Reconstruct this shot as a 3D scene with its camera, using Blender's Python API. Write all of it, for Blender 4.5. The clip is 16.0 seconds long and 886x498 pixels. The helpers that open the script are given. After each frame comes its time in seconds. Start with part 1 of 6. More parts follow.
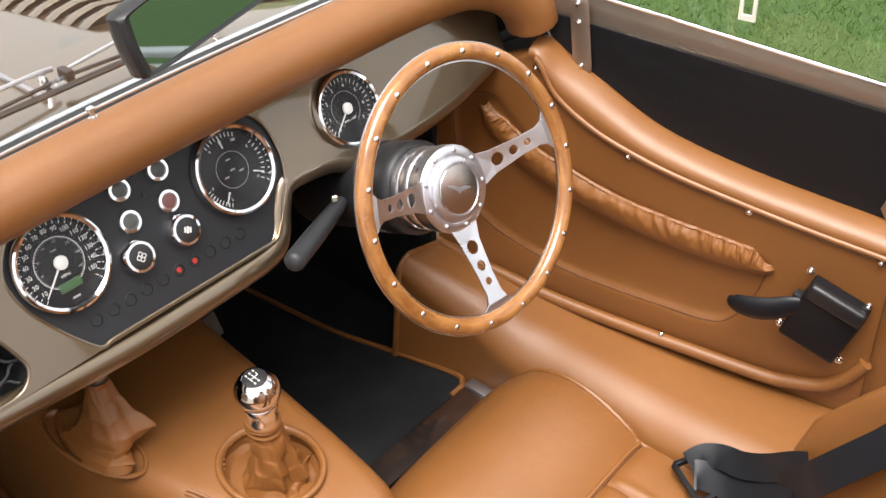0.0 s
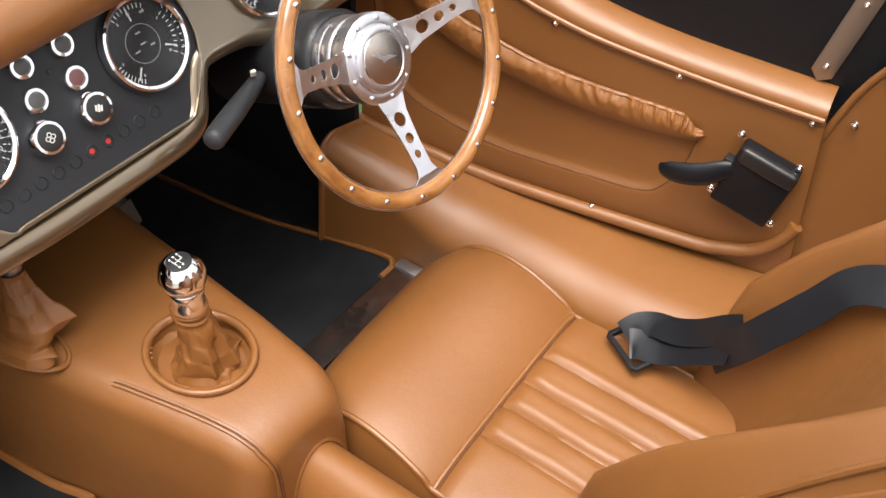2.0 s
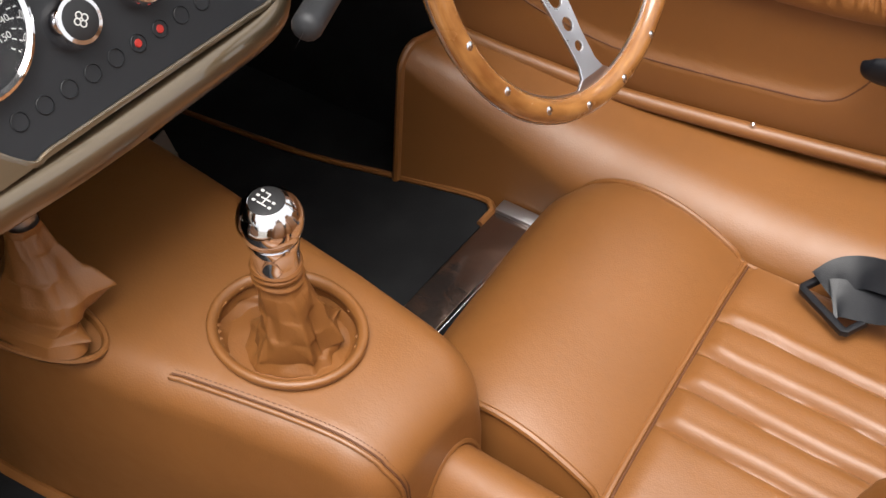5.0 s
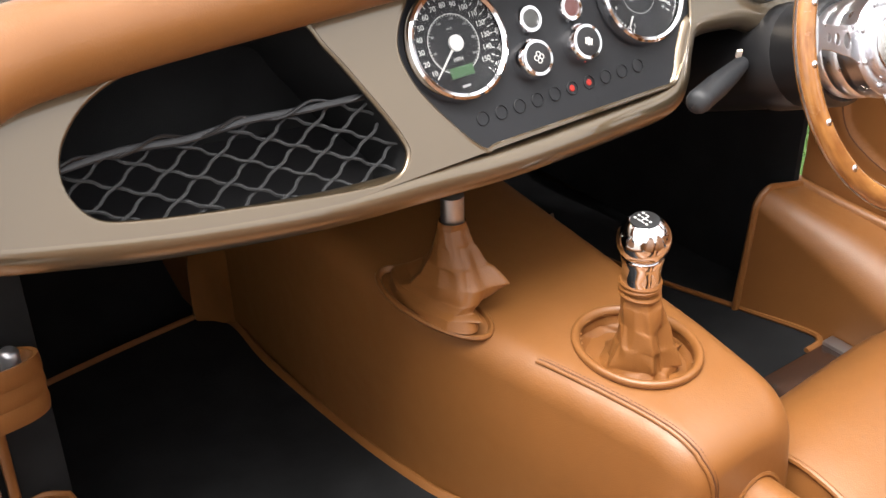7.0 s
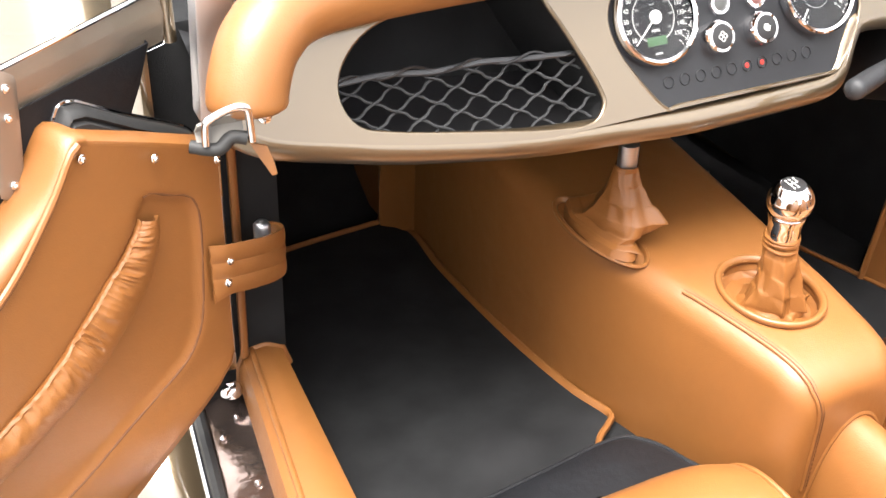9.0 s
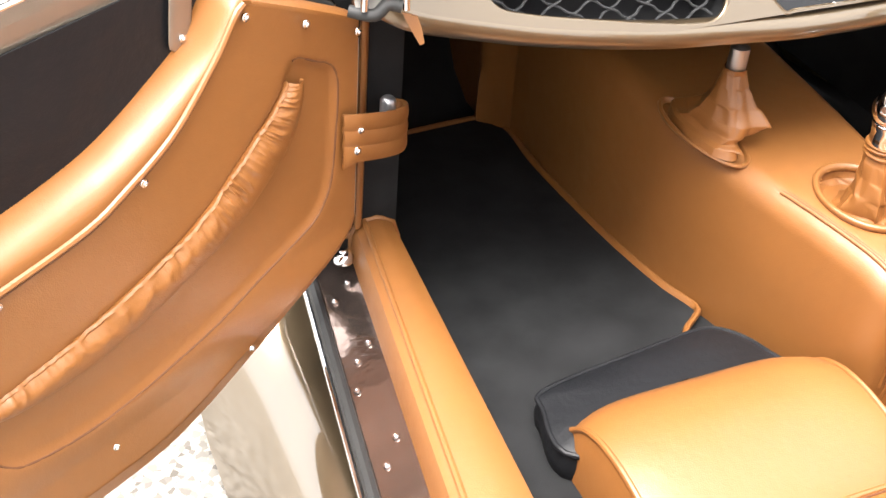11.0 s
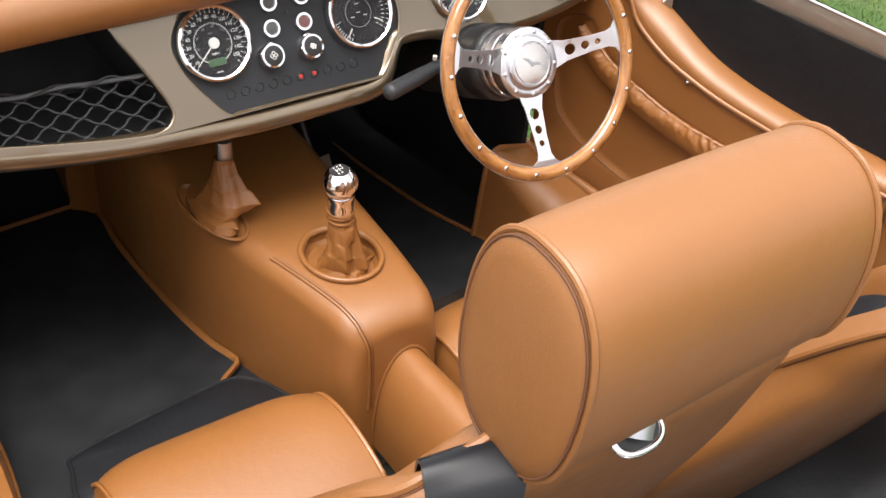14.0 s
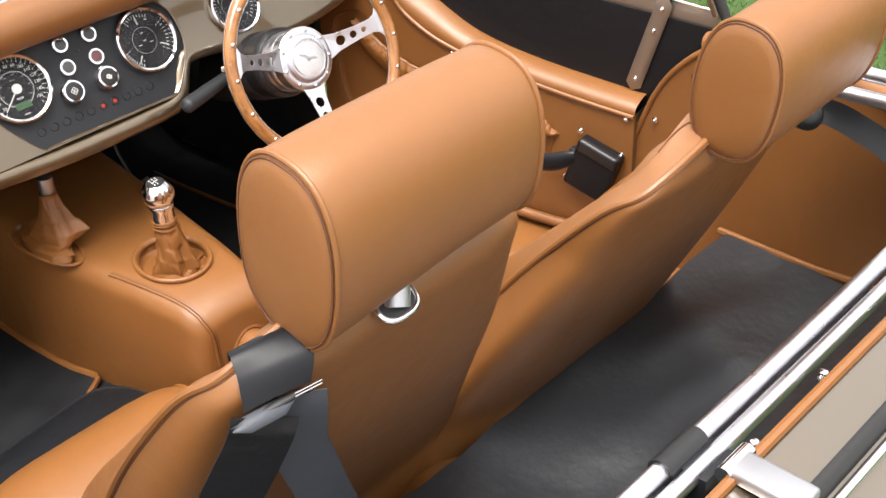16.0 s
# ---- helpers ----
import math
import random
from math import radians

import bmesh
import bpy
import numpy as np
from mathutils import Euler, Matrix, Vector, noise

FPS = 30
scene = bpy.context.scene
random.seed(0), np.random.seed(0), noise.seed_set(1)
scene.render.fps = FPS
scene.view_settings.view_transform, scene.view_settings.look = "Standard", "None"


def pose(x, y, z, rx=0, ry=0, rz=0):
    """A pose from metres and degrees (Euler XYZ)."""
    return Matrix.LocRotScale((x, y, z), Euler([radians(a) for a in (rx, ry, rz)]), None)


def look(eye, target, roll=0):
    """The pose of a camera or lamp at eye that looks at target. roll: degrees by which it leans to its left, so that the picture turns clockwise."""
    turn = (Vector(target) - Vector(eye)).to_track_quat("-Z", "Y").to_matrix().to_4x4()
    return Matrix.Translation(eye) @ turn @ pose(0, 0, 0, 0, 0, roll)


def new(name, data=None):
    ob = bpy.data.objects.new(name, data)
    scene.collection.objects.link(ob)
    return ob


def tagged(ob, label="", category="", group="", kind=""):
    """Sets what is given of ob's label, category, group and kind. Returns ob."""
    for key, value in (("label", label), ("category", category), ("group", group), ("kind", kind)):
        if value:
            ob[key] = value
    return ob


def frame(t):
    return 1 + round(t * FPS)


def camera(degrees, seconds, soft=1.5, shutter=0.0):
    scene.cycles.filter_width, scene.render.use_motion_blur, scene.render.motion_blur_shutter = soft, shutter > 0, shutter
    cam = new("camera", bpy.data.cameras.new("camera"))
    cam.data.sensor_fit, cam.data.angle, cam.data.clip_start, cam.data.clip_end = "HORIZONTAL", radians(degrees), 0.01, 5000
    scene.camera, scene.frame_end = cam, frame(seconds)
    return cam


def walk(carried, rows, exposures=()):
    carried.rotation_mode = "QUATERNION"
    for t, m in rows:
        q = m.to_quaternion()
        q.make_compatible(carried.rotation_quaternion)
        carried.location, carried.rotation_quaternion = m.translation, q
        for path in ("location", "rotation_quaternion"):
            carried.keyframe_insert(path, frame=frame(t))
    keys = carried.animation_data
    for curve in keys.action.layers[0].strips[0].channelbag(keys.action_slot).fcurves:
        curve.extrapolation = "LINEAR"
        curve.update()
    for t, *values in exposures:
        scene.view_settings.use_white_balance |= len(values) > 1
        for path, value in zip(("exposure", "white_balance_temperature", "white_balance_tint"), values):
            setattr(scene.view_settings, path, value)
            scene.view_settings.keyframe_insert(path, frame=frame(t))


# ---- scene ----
cam = camera(41.0, 16.0)
EXPOSURES = [(0.0, 1.55), (2.0, 1.55), (2.5, 1.45), (3.0, 1.3), (3.5, 1.28), (6.0, 1.3), (6.5, 1.6), (7.0, 2.0), (7.5, 2.25), (8.5, 2.55), (9.0, 2.85), (9.5, 2.98), (11.8, 2.52), (12.0, 2.4), (12.5, 2.05), (13.0, 1.85), (14.5, 1.68), (16.0, 1.76)]
PATH = [
    (0, (-0.614, -0.913, 1.724), (0.545, 0.166, 0.501), -1.9),
    (0.5, (-0.642, -0.901, 1.714), (0.496, 0.211, 0.503), -1.3),
    (1, (-0.623, -0.891, 1.71), (0.484, 0.184, 0.438), -2.0),
    (1.5, (-0.619, -0.912, 1.677), (0.499, 0.095, 0.36), -1.5),
    (2, (-0.61, -0.887, 1.672), (0.547, 0.013, 0.312), -0.7),
    (2.5, (-0.595, -0.811, 1.632), (0.554, 0.032, 0.228), -1.5),
    (3, (-0.538, -0.665, 1.495), (0.592, 0.096, 0.031), -2.8),
    (3.5, (-0.476, -0.532, 1.369), (0.689, 0.23, -0.067), -1.5),
    (6, (-0.59, -0.616, 1.36), (0.55, 0.392, 0.062), 0.7),
    (6.5, (-0.7, -0.679, 1.316), (0.338, 0.612, 0.195), -2.6),
    (7, (-0.802, -0.765, 1.325), (0.198, 0.629, 0.297), -1.8),
    (7.5, (-0.88, -0.865, 1.356), (0.105, 0.54, 0.327), -2.2),
    (8, (-0.911, -0.951, 1.418), (0.116, 0.38, 0.334), -0.5),
    (8.5, (-0.969, -0.954, 1.444), (-0.013, 0.421, 0.35), 2.2),
    (9, (-0.992, -0.925, 1.443), (-0.194, 0.535, 0.333), 2.0),
    (9.5, (-1.013, -0.908, 1.43), (-0.311, 0.577, 0.289), 2.2),
    (9.7, (-1.028, -0.913, 1.423), (-0.368, 0.57, 0.255), 2.8),
    (11.8, (-1.143, -1.001, 1.489), (-0.39, 0.394, 0.269), 4.2),
    (12, (-1.095, -0.997, 1.512), (-0.302, 0.372, 0.289), 2.8),
    (12.5, (-1.038, -1.056, 1.58), (-0.03, 0.177, 0.37), 5.3),
    (13, (-0.921, -1.151, 1.608), (0.136, 0.058, 0.416), 5.4),
    (13.5, (-0.841, -1.249, 1.651), (0.211, -0.044, 0.451), 5.5),
    (14, (-0.815, -1.383, 1.701), (0.165, -0.084, 0.538), 3.8),
    (14.5, (-0.825, -1.552, 1.756), (0.155, -0.173, 0.69), 1.5),
    (15, (-0.887, -1.673, 1.78), (0.135, -0.282, 0.77), -0.0),
    (15.5, (-0.923, -1.699, 1.796), (0.162, -0.369, 0.769), -0.6),
    (16, (-0.911, -1.628, 1.767), (0.256, -0.466, 0.631), -2.8),
]
walk(cam, [(t, look(eye, target, roll)) for t, eye, target, roll in PATH], EXPOSURES)

from mathutils.bvhtree import BVHTree

# ---------------------------------------------------------------- world and light
SUN_EL, SUN_AZ = 74.0, 240.0
world = bpy.data.worlds.new("sky")
scene.world = world
world.use_nodes = True
wn = world.node_tree.nodes
sky = wn.new("ShaderNodeTexSky")
sky.sky_type, sky.sun_disc = "NISHITA", False
sky.sun_elevation, sky.sun_rotation = radians(SUN_EL), radians(SUN_AZ)
sky.air_density, sky.dust_density, sky.ozone_density = 0.5, 8.0, 1.0
veil = wn.new("ShaderNodeMix")  # thin even cloud over the sky
veil.data_type = "RGBA"
veil.inputs[0].default_value = 0.6
veil.inputs[7].default_value = (7.2, 7.05, 6.8, 1)
world.node_tree.links.new(sky.outputs[0], veil.inputs[6])
world.node_tree.links.new(veil.outputs[2], wn["Background"].inputs[0])
wn["Background"].inputs[1].default_value = 0.104

sun_data = bpy.data.lights.new("sun", "SUN")
sun_data.energy, sun_data.angle, sun_data.color = 1.9, radians(40), (1.0, 0.98, 0.95)
sun = new("sun", sun_data)
el, az = radians(SUN_EL), radians(SUN_AZ)
sun_dir = Vector((math.sin(az) * math.cos(el), math.cos(az) * math.cos(el), math.sin(el)))
sun.matrix_world = look(sun_dir * 20, (0, 0, 0))

# ---------------------------------------------------------------- materials
def material(name, color, rough=0.5, metal=0.0, grain=0.0, grain_scale=400.0, var=0.15, var_scale=6.0, voronoi=False,
             coat=0.0, sheen=0.0, rough_var=0.08, dark=0.6, spec=0.5, wave=0.0):
    """A surface with colour drift at large scale, fine relief and uneven gloss."""
    m = bpy.data.materials.new(name)
    m.use_nodes = True
    nt = m.node_tree
    b = nt.nodes["Principled BSDF"]
    tc = nt.nodes.new("ShaderNodeTexCoord")
    n1 = nt.nodes.new("ShaderNodeTexNoise")
    n1.inputs["Scale"].default_value, n1.inputs["Detail"].default_value = var_scale, 6
    nt.links.new(tc.outputs["Object"], n1.inputs["Vector"])
    mix = nt.nodes.new("ShaderNodeMix")
    mix.data_type = "RGBA"
    lo = [c * (1 - var) for c in color]
    hi = [min(1, c * (1 + var * dark)) for c in color]
    mix.inputs[6].default_value, mix.inputs[7].default_value = (*lo, 1), (*hi, 1)
    nt.links.new(n1.outputs["Fac"], mix.inputs[0])
    nt.links.new(mix.outputs[2], b.inputs["Base Color"])
    mr = nt.nodes.new("ShaderNodeMapRange")
    mr.inputs["To Min"].default_value, mr.inputs["To Max"].default_value = max(0.02, rough - rough_var), min(1, rough + rough_var)
    n2 = nt.nodes.new("ShaderNodeTexNoise")
    n2.inputs["Scale"].default_value, n2.inputs["Detail"].default_value = var_scale * 9, 5
    nt.links.new(tc.outputs["Object"], n2.inputs["Vector"])
    nt.links.new(n2.outputs["Fac"], mr.inputs["Value"])
    nt.links.new(mr.outputs[0], b.inputs["Roughness"])
    b.inputs["Metallic"].default_value = metal
    b.inputs["Coat Weight"].default_value, b.inputs["Coat Roughness"].default_value = coat, 0.06
    b.inputs["Sheen Weight"].default_value = sheen
    b.inputs["Specular IOR Level"].default_value = spec
    soft = None
    if wave:
        wv = nt.nodes.new("ShaderNodeTexNoise")
        wv.inputs["Scale"].default_value, wv.inputs["Detail"].default_value = 26.0, 3
        nt.links.new(tc.outputs["Object"], wv.inputs["Vector"])
        soft = nt.nodes.new("ShaderNodeBump")
        soft.inputs["Strength"].default_value, soft.inputs["Distance"].default_value = wave, 0.01
        nt.links.new(wv.outputs["Fac"], soft.inputs["Height"])
    if grain:
        if voronoi:
            g = nt.nodes.new("ShaderNodeTexVoronoi")
            g.feature = "F1"
            out = g.outputs["Distance"]
        else:
            g = nt.nodes.new("ShaderNodeTexNoise")
            g.inputs["Detail"].default_value = 4
            out = g.outputs["Fac"]
        g.inputs["Scale"].default_value = grain_scale
        nt.links.new(tc.outputs["Object"], g.inputs["Vector"])
        bp = nt.nodes.new("ShaderNodeBump")
        bp.inputs["Strength"].default_value, bp.inputs["Distance"].default_value = grain, 0.001
        nt.links.new(out, bp.inputs["Height"])
        if soft:
            nt.links.new(soft.outputs[0], bp.inputs["Normal"])
        nt.links.new(bp.outputs[0], b.inputs["Normal"])
    return m


def wood_material():
    m = material("varnished_wood", (0.42, 0.17, 0.045), 0.25, coat=0.6)
    nt = m.node_tree
    b = nt.nodes["Principled BSDF"]
    tc = nt.nodes.new("ShaderNodeTexCoord")
    w = nt.nodes.new("ShaderNodeTexNoise")
    mp = nt.nodes.new("ShaderNodeMapping")
    mp.inputs["Scale"].default_value = (30, 30, 260)
    w.inputs["Scale"].default_value, w.inputs["Detail"].default_value = 1.0, 6
    nt.links.new(tc.outputs["Object"], mp.inputs[0])
    nt.links.new(mp.outputs[0], w.inputs["Vector"])
    cr = nt.nodes.new("ShaderNodeValToRGB")
    cr.color_ramp.elements[0].position, cr.color_ramp.elements[0].color = 0.3, (0.19, 0.07, 0.017, 1)
    cr.color_ramp.elements[1].position, cr.color_ramp.elements[1].color = 0.7, (0.34, 0.155, 0.045, 1)
    nt.links.new(w.outputs["Fac"], cr.inputs[0])
    nt.links.new(cr.outputs[0], b.inputs["Base Color"])
    return m


def ground_material():
    """Grass beyond the car's right flank and gravel round the rest."""
    m = material("lawn_and_gravel", (0.06, 0.12, 0.02), 0.9)
    nt = m.node_tree
    b = nt.nodes["Principled BSDF"]
    tc = nt.nodes.new("ShaderNodeTexCoord")
    sx = nt.nodes.new("ShaderNodeSeparateXYZ")
    nt.links.new(tc.outputs["Object"], sx.inputs[0])
    nz = nt.nodes.new("ShaderNodeTexNoise")
    nz.inputs["Scale"].default_value = 3
    nt.links.new(tc.outputs["Object"], nz.inputs["Vector"])
    ad = nt.nodes.new("ShaderNodeMath")
    ad.operation = "MULTIPLY_ADD"
    ad.inputs[1].default_value = 0.4
    nt.links.new(nz.outputs["Fac"], ad.inputs[0])
    nt.links.new(sx.outputs["X"], ad.inputs[2])
    st = nt.nodes.new("ShaderNodeMath")
    st.operation = "GREATER_THAN"
    st.inputs[1].default_value = 0.95
    nt.links.new(ad.outputs[0], st.inputs[0])
    gv = nt.nodes.new("ShaderNodeTexVoronoi")
    gv.inputs["Scale"].default_value = 90
    nt.links.new(tc.outputs["Object"], gv.inputs["Vector"])
    gr = nt.nodes.new("ShaderNodeValToRGB")
    gr.color_ramp.elements[0].color, gr.color_ramp.elements[1].color = (0.07, 0.062, 0.053, 1), (0.34, 0.32, 0.285, 1)
    nt.links.new(gv.outputs["Color"], gr.inputs[0])
    gn = nt.nodes.new("ShaderNodeTexNoise")
    gn.inputs["Scale"].default_value, gn.inputs["Detail"].default_value = 14, 8
    nt.links.new(tc.outputs["Object"], gn.inputs["Vector"])
    g2 = nt.nodes.new("ShaderNodeValToRGB")
    g2.color_ramp.elements[0].color, g2.color_ramp.elements[1].color = (0.022, 0.05, 0.008, 1), (0.042, 0.088, 0.014, 1)
    nt.links.new(gn.outputs["Fac"], g2.inputs[0])
    mx = nt.nodes.new("ShaderNodeMix")
    mx.data_type = "RGBA"
    nt.links.new(st.outputs[0], mx.inputs[0])
    nt.links.new(gr.outputs[0], mx.inputs[6])
    nt.links.new(g2.outputs[0], mx.inputs[7])
    nt.links.new(mx.outputs[2], b.inputs["Base Color"])
    return m


TAN = (0.207, 0.080, 0.0182)
M = dict(
    tan=material("tan_leather", TAN, 0.46, grain=0.12, grain_scale=520, voronoi=True, var=0.18, var_scale=5, spec=0.7, wave=0.09),
    tan_soft=material("soft_tan_leather", (0.205, 0.079, 0.019), 0.46, grain=0.16, grain_scale=420, voronoi=True, var=0.2, var_scale=14, spec=0.45, wave=0.08),
    stitch=material("dark_tan_thread", (0.1, 0.035, 0.011), 0.7),
    carpet=material("black_carpet", (0.0175, 0.018, 0.0188), 0.95, grain=0.9, grain_scale=900, var=0.65, var_scale=14, spec=0.08),
    vinyl=material("black_vinyl", (0.009, 0.0095, 0.011), 0.42, grain=0.15, grain_scale=500, voronoi=True, var=0.25, spec=0.22, wave=0.3),
    cover=material("black_rear_cover", (0.022, 0.0245, 0.028), 0.38, grain=0.2, grain_scale=300, var=0.35, var_scale=3, wave=0.25, spec=0.7),
    paint=material("bronze_taupe_paint", (0.15, 0.111, 0.067), 0.32, metal=0.8, coat=1.0, var=0.03, rough_var=0.0),
    # same paint as the body, copied so the dashboard mirrors less light
    fascia=material("bronze_taupe_paint_dimmed_copy", (0.15, 0.111, 0.067), 0.32, metal=0.8, coat=1.0, var=0.03, rough_var=0.0),
    panel=material("charcoal_instrument_panel", (0.014, 0.015, 0.0175), 0.5, grain=0.15, grain_scale=900, var=0.2, spec=0.35),
    black=material("black_plastic", (0.012, 0.012, 0.013), 0.4, grain=0.1, var=0.2),
    strap=material("black_polished_strap_leather", (0.008, 0.0085, 0.0105), 0.34, grain=0.1, grain_scale=400, var=0.2, spec=0.22),
    grey=material("dark_grey_plastic", (0.024, 0.0255, 0.0285), 0.5, grain=0.25, grain_scale=900, var=0.2),
    cord=material("grey_net_cord", (0.042, 0.043, 0.045), 0.9, grain=0.6, grain_scale=1500, var=0.35, var_scale=90, spec=0.12),
    rubber=material("black_rubber", (0.012, 0.012, 0.012), 0.65, grain=0.2),
    chrome=material("chrome", (0.8, 0.8, 0.82), 0.08, metal=1.0, var=0.04, rough_var=0.04),
    chrome_soft=material("brushed_mirror_metal", (0.66, 0.62, 0.6), 0.16, metal=1.0, grain=0.05, grain_scale=240, var=0.15, var_scale=30),
    alu=material("polished_aluminium", (0.72, 0.72, 0.76), 0.3, metal=1.0, grain=0.06, grain_scale=700, var=0.08),
    rail=material("dull_bronze_anodised_rail", (0.33, 0.275, 0.225), 0.42, metal=0.85, grain=0.12, grain_scale=200, var=0.12, var_scale=9),
    satin=material("satin_steel", (0.5, 0.5, 0.52), 0.4, metal=1.0, grain=0.15, grain_scale=300, var=0.15),
    wood=wood_material(),
    dial=material("black_dial", (0.012, 0.012, 0.014), 0.5, var=0.1, spec=0.2),
    mark=material("white_dial_print", (0.6, 0.6, 0.58), 0.6, var=0.03),
    markgrey=material("grey_dial_print", (0.3, 0.3, 0.3), 0.6, var=0.03),
    lcd=material("green_lcd", (0.03, 0.085, 0.03), 0.4, var=0.1),
    lens=material("grey_push_lens", (0.07, 0.073, 0.07), 0.35, var=0.1),
    redlens=material("red_push_lens", (0.15, 0.06, 0.055), 0.35, var=0.15),
    red=material("red_plastic", (0.56, 0.062, 0.018), 0.4, var=0.1),
    belt=material("black_belt_webbing", (0.010, 0.011, 0.0135), 0.36, grain=0.3, grain_scale=700, var=0.2, spec=0.3),
    belt_grey=material("grey_belt_webbing", (0.05, 0.055, 0.065), 0.42, grain=0.3, grain_scale=700, var=0.15, spec=0.25),
    grass=material("grass_blades", (0.068, 0.14, 0.02), 0.6, var=0.4, var_scale=2.5),
    ground=ground_material(),
    steelplate=material("scuffed_tread_plate", (0.38, 0.29, 0.25), 0.17, metal=0.95, grain=0.1, grain_scale=70, var=0.35, var_scale=16, wave=0.2),
    cloth=material("grey_cloth", (0.16, 0.15, 0.135), 0.8, grain=0.4, grain_scale=900, var=0.2, var_scale=40),
    cream=material("pale_plastic", (0.7, 0.66, 0.58), 0.4, var=0.05),
)
# coat IOR raised on the body to whiten its sky reflection, lower on the dashboard
M["paint"].node_tree.nodes["Principled BSDF"].inputs["Coat IOR"].default_value = 2.1
M["fascia"].node_tree.nodes["Principled BSDF"].inputs["Coat IOR"].default_value = 1.62
glow = bpy.data.materials.new("red_warning_light")
glow.use_nodes = True
gb = glow.node_tree.nodes["Principled BSDF"]
gb.inputs["Base Color"].default_value = (0.3, 0.015, 0.01, 1)
gb.inputs["Emission Color"].default_value, gb.inputs["Emission Strength"].default_value = (1.0, 0.06, 0.03, 1), 0.04
M["glow"] = glow


def glass_material(name, tint, rough=0.0):
    m = bpy.data.materials.new(name)
    m.use_nodes = True
    b = m.node_tree.nodes["Principled BSDF"]
    b.inputs["Base Color"].default_value = (*tint, 1)
    b.inputs["Transmission Weight"].default_value, b.inputs["Roughness"].default_value = 1.0, rough
    b.inputs["IOR"].default_value = 1.45
    return m


M["glass"] = glass_material("clear_pane", (0.95, 0.97, 0.96))
M["lens_glass"] = bpy.data.materials.new("gauge_glass")  # thin cover: clear, with a weak mirror gloss
M["lens_glass"].use_nodes = True
gn = M["lens_glass"].node_tree
gl, tr, mx, fr = [gn.nodes.new("ShaderNode" + k) for k in ("BsdfGlossy", "BsdfTransparent", "MixShader", "Fresnel")]
gl.inputs["Roughness"].default_value, fr.inputs["IOR"].default_value = 0.03, 1.22
for a, b in ((fr.outputs[0], mx.inputs[0]), (tr.outputs[0], mx.inputs[1]), (gl.outputs[0], mx.inputs[2]), (mx.outputs[0], gn.nodes["Material Output"].inputs[0])):
    gn.links.new(a, b)
mir = bpy.data.materials.new("mirror_glass")
mir.use_nodes = True
mb = mir.node_tree.nodes["Principled BSDF"]
mb.inputs["Base Color"].default_value, mb.inputs["Metallic"].default_value, mb.inputs["Roughness"].default_value = (0.3, 0.35, 0.33, 1), 1.0, 0.02
M["mirror"] = mir


# ---------------------------------------------------------------- mesh helpers
def empty(name, label, category, group="", kind="", m=None):
    ob = new(name)
    ob.empty_display_size = 0.05
    if m is not None:
        ob.matrix_world = m
    return tagged(ob, label, category, group, kind)


def part(name, bm, mat, parent=None, label="", smooth=True):
    """Links a bmesh as one mesh object under a thing or part, in that thing's own coordinates."""
    me = bpy.data.meshes.new(name)
    bmesh.ops.recalc_face_normals(bm, faces=bm.faces)
    bm.to_mesh(me)
    bm.free()
    me.materials.append(mat)
    if smooth:
        me.polygons.foreach_set("use_smooth", [True] * len(me.polygons))
        me.set_sharp_from_angle(angle=radians(42))
    ob = new(name, me)
    if parent is not None:
        ob.parent = parent
    if label:
        tagged(ob, label)
    return ob


def grid(rows, close_u=False, close_v=False, bm=None, cap=False):
    """A sheet through rows of points."""
    bm = bm or bmesh.new()
    vs = [[bm.verts.new(p) for p in r] for r in rows]
    n, k = len(vs), len(vs[0])
    for i in range(n if close_u else n - 1):
        for j in range(k if close_v else k - 1):
            a, b, c, d = vs[i][j], vs[(i + 1) % n][j], vs[(i + 1) % n][(j + 1) % k], vs[i][(j + 1) % k]
            bm.faces.new((a, b, c, d))
    if cap and close_v:
        bm.faces.new(vs[0])
        bm.faces.new(vs[-1])
    return bm


def thick(bm, t):
    """Gives an open sheet a thickness t along its normals."""
    bmesh.ops.recalc_face_normals(bm, faces=bm.faces)
    bmesh.ops.solidify(bm, geom=bm.faces[:], thickness=t)
    return bm


def smooth_path(pts, n=8, closed=False):
    """Catmull-Rom through the points."""
    p = [Vector(q) for q in pts]
    out = []
    k = len(p)
    for i in range(k if closed else k - 1):
        if closed:
            a, b, c, d = p[i - 1], p[i], p[(i + 1) % k], p[(i + 2) % k]
        else:
            a, b, c, d = p[max(i - 1, 0)], p[i], p[i + 1], p[min(i + 2, k - 1)]
        for s in range(n):
            t = s / n
            out.append(0.5 * (2 * b + (c - a) * t + (2 * a - 5 * b + 4 * c - d) * t * t + (3 * b - a - 3 * c + d) * t ** 3))
    if not closed:
        out.append(p[-1])
    return out


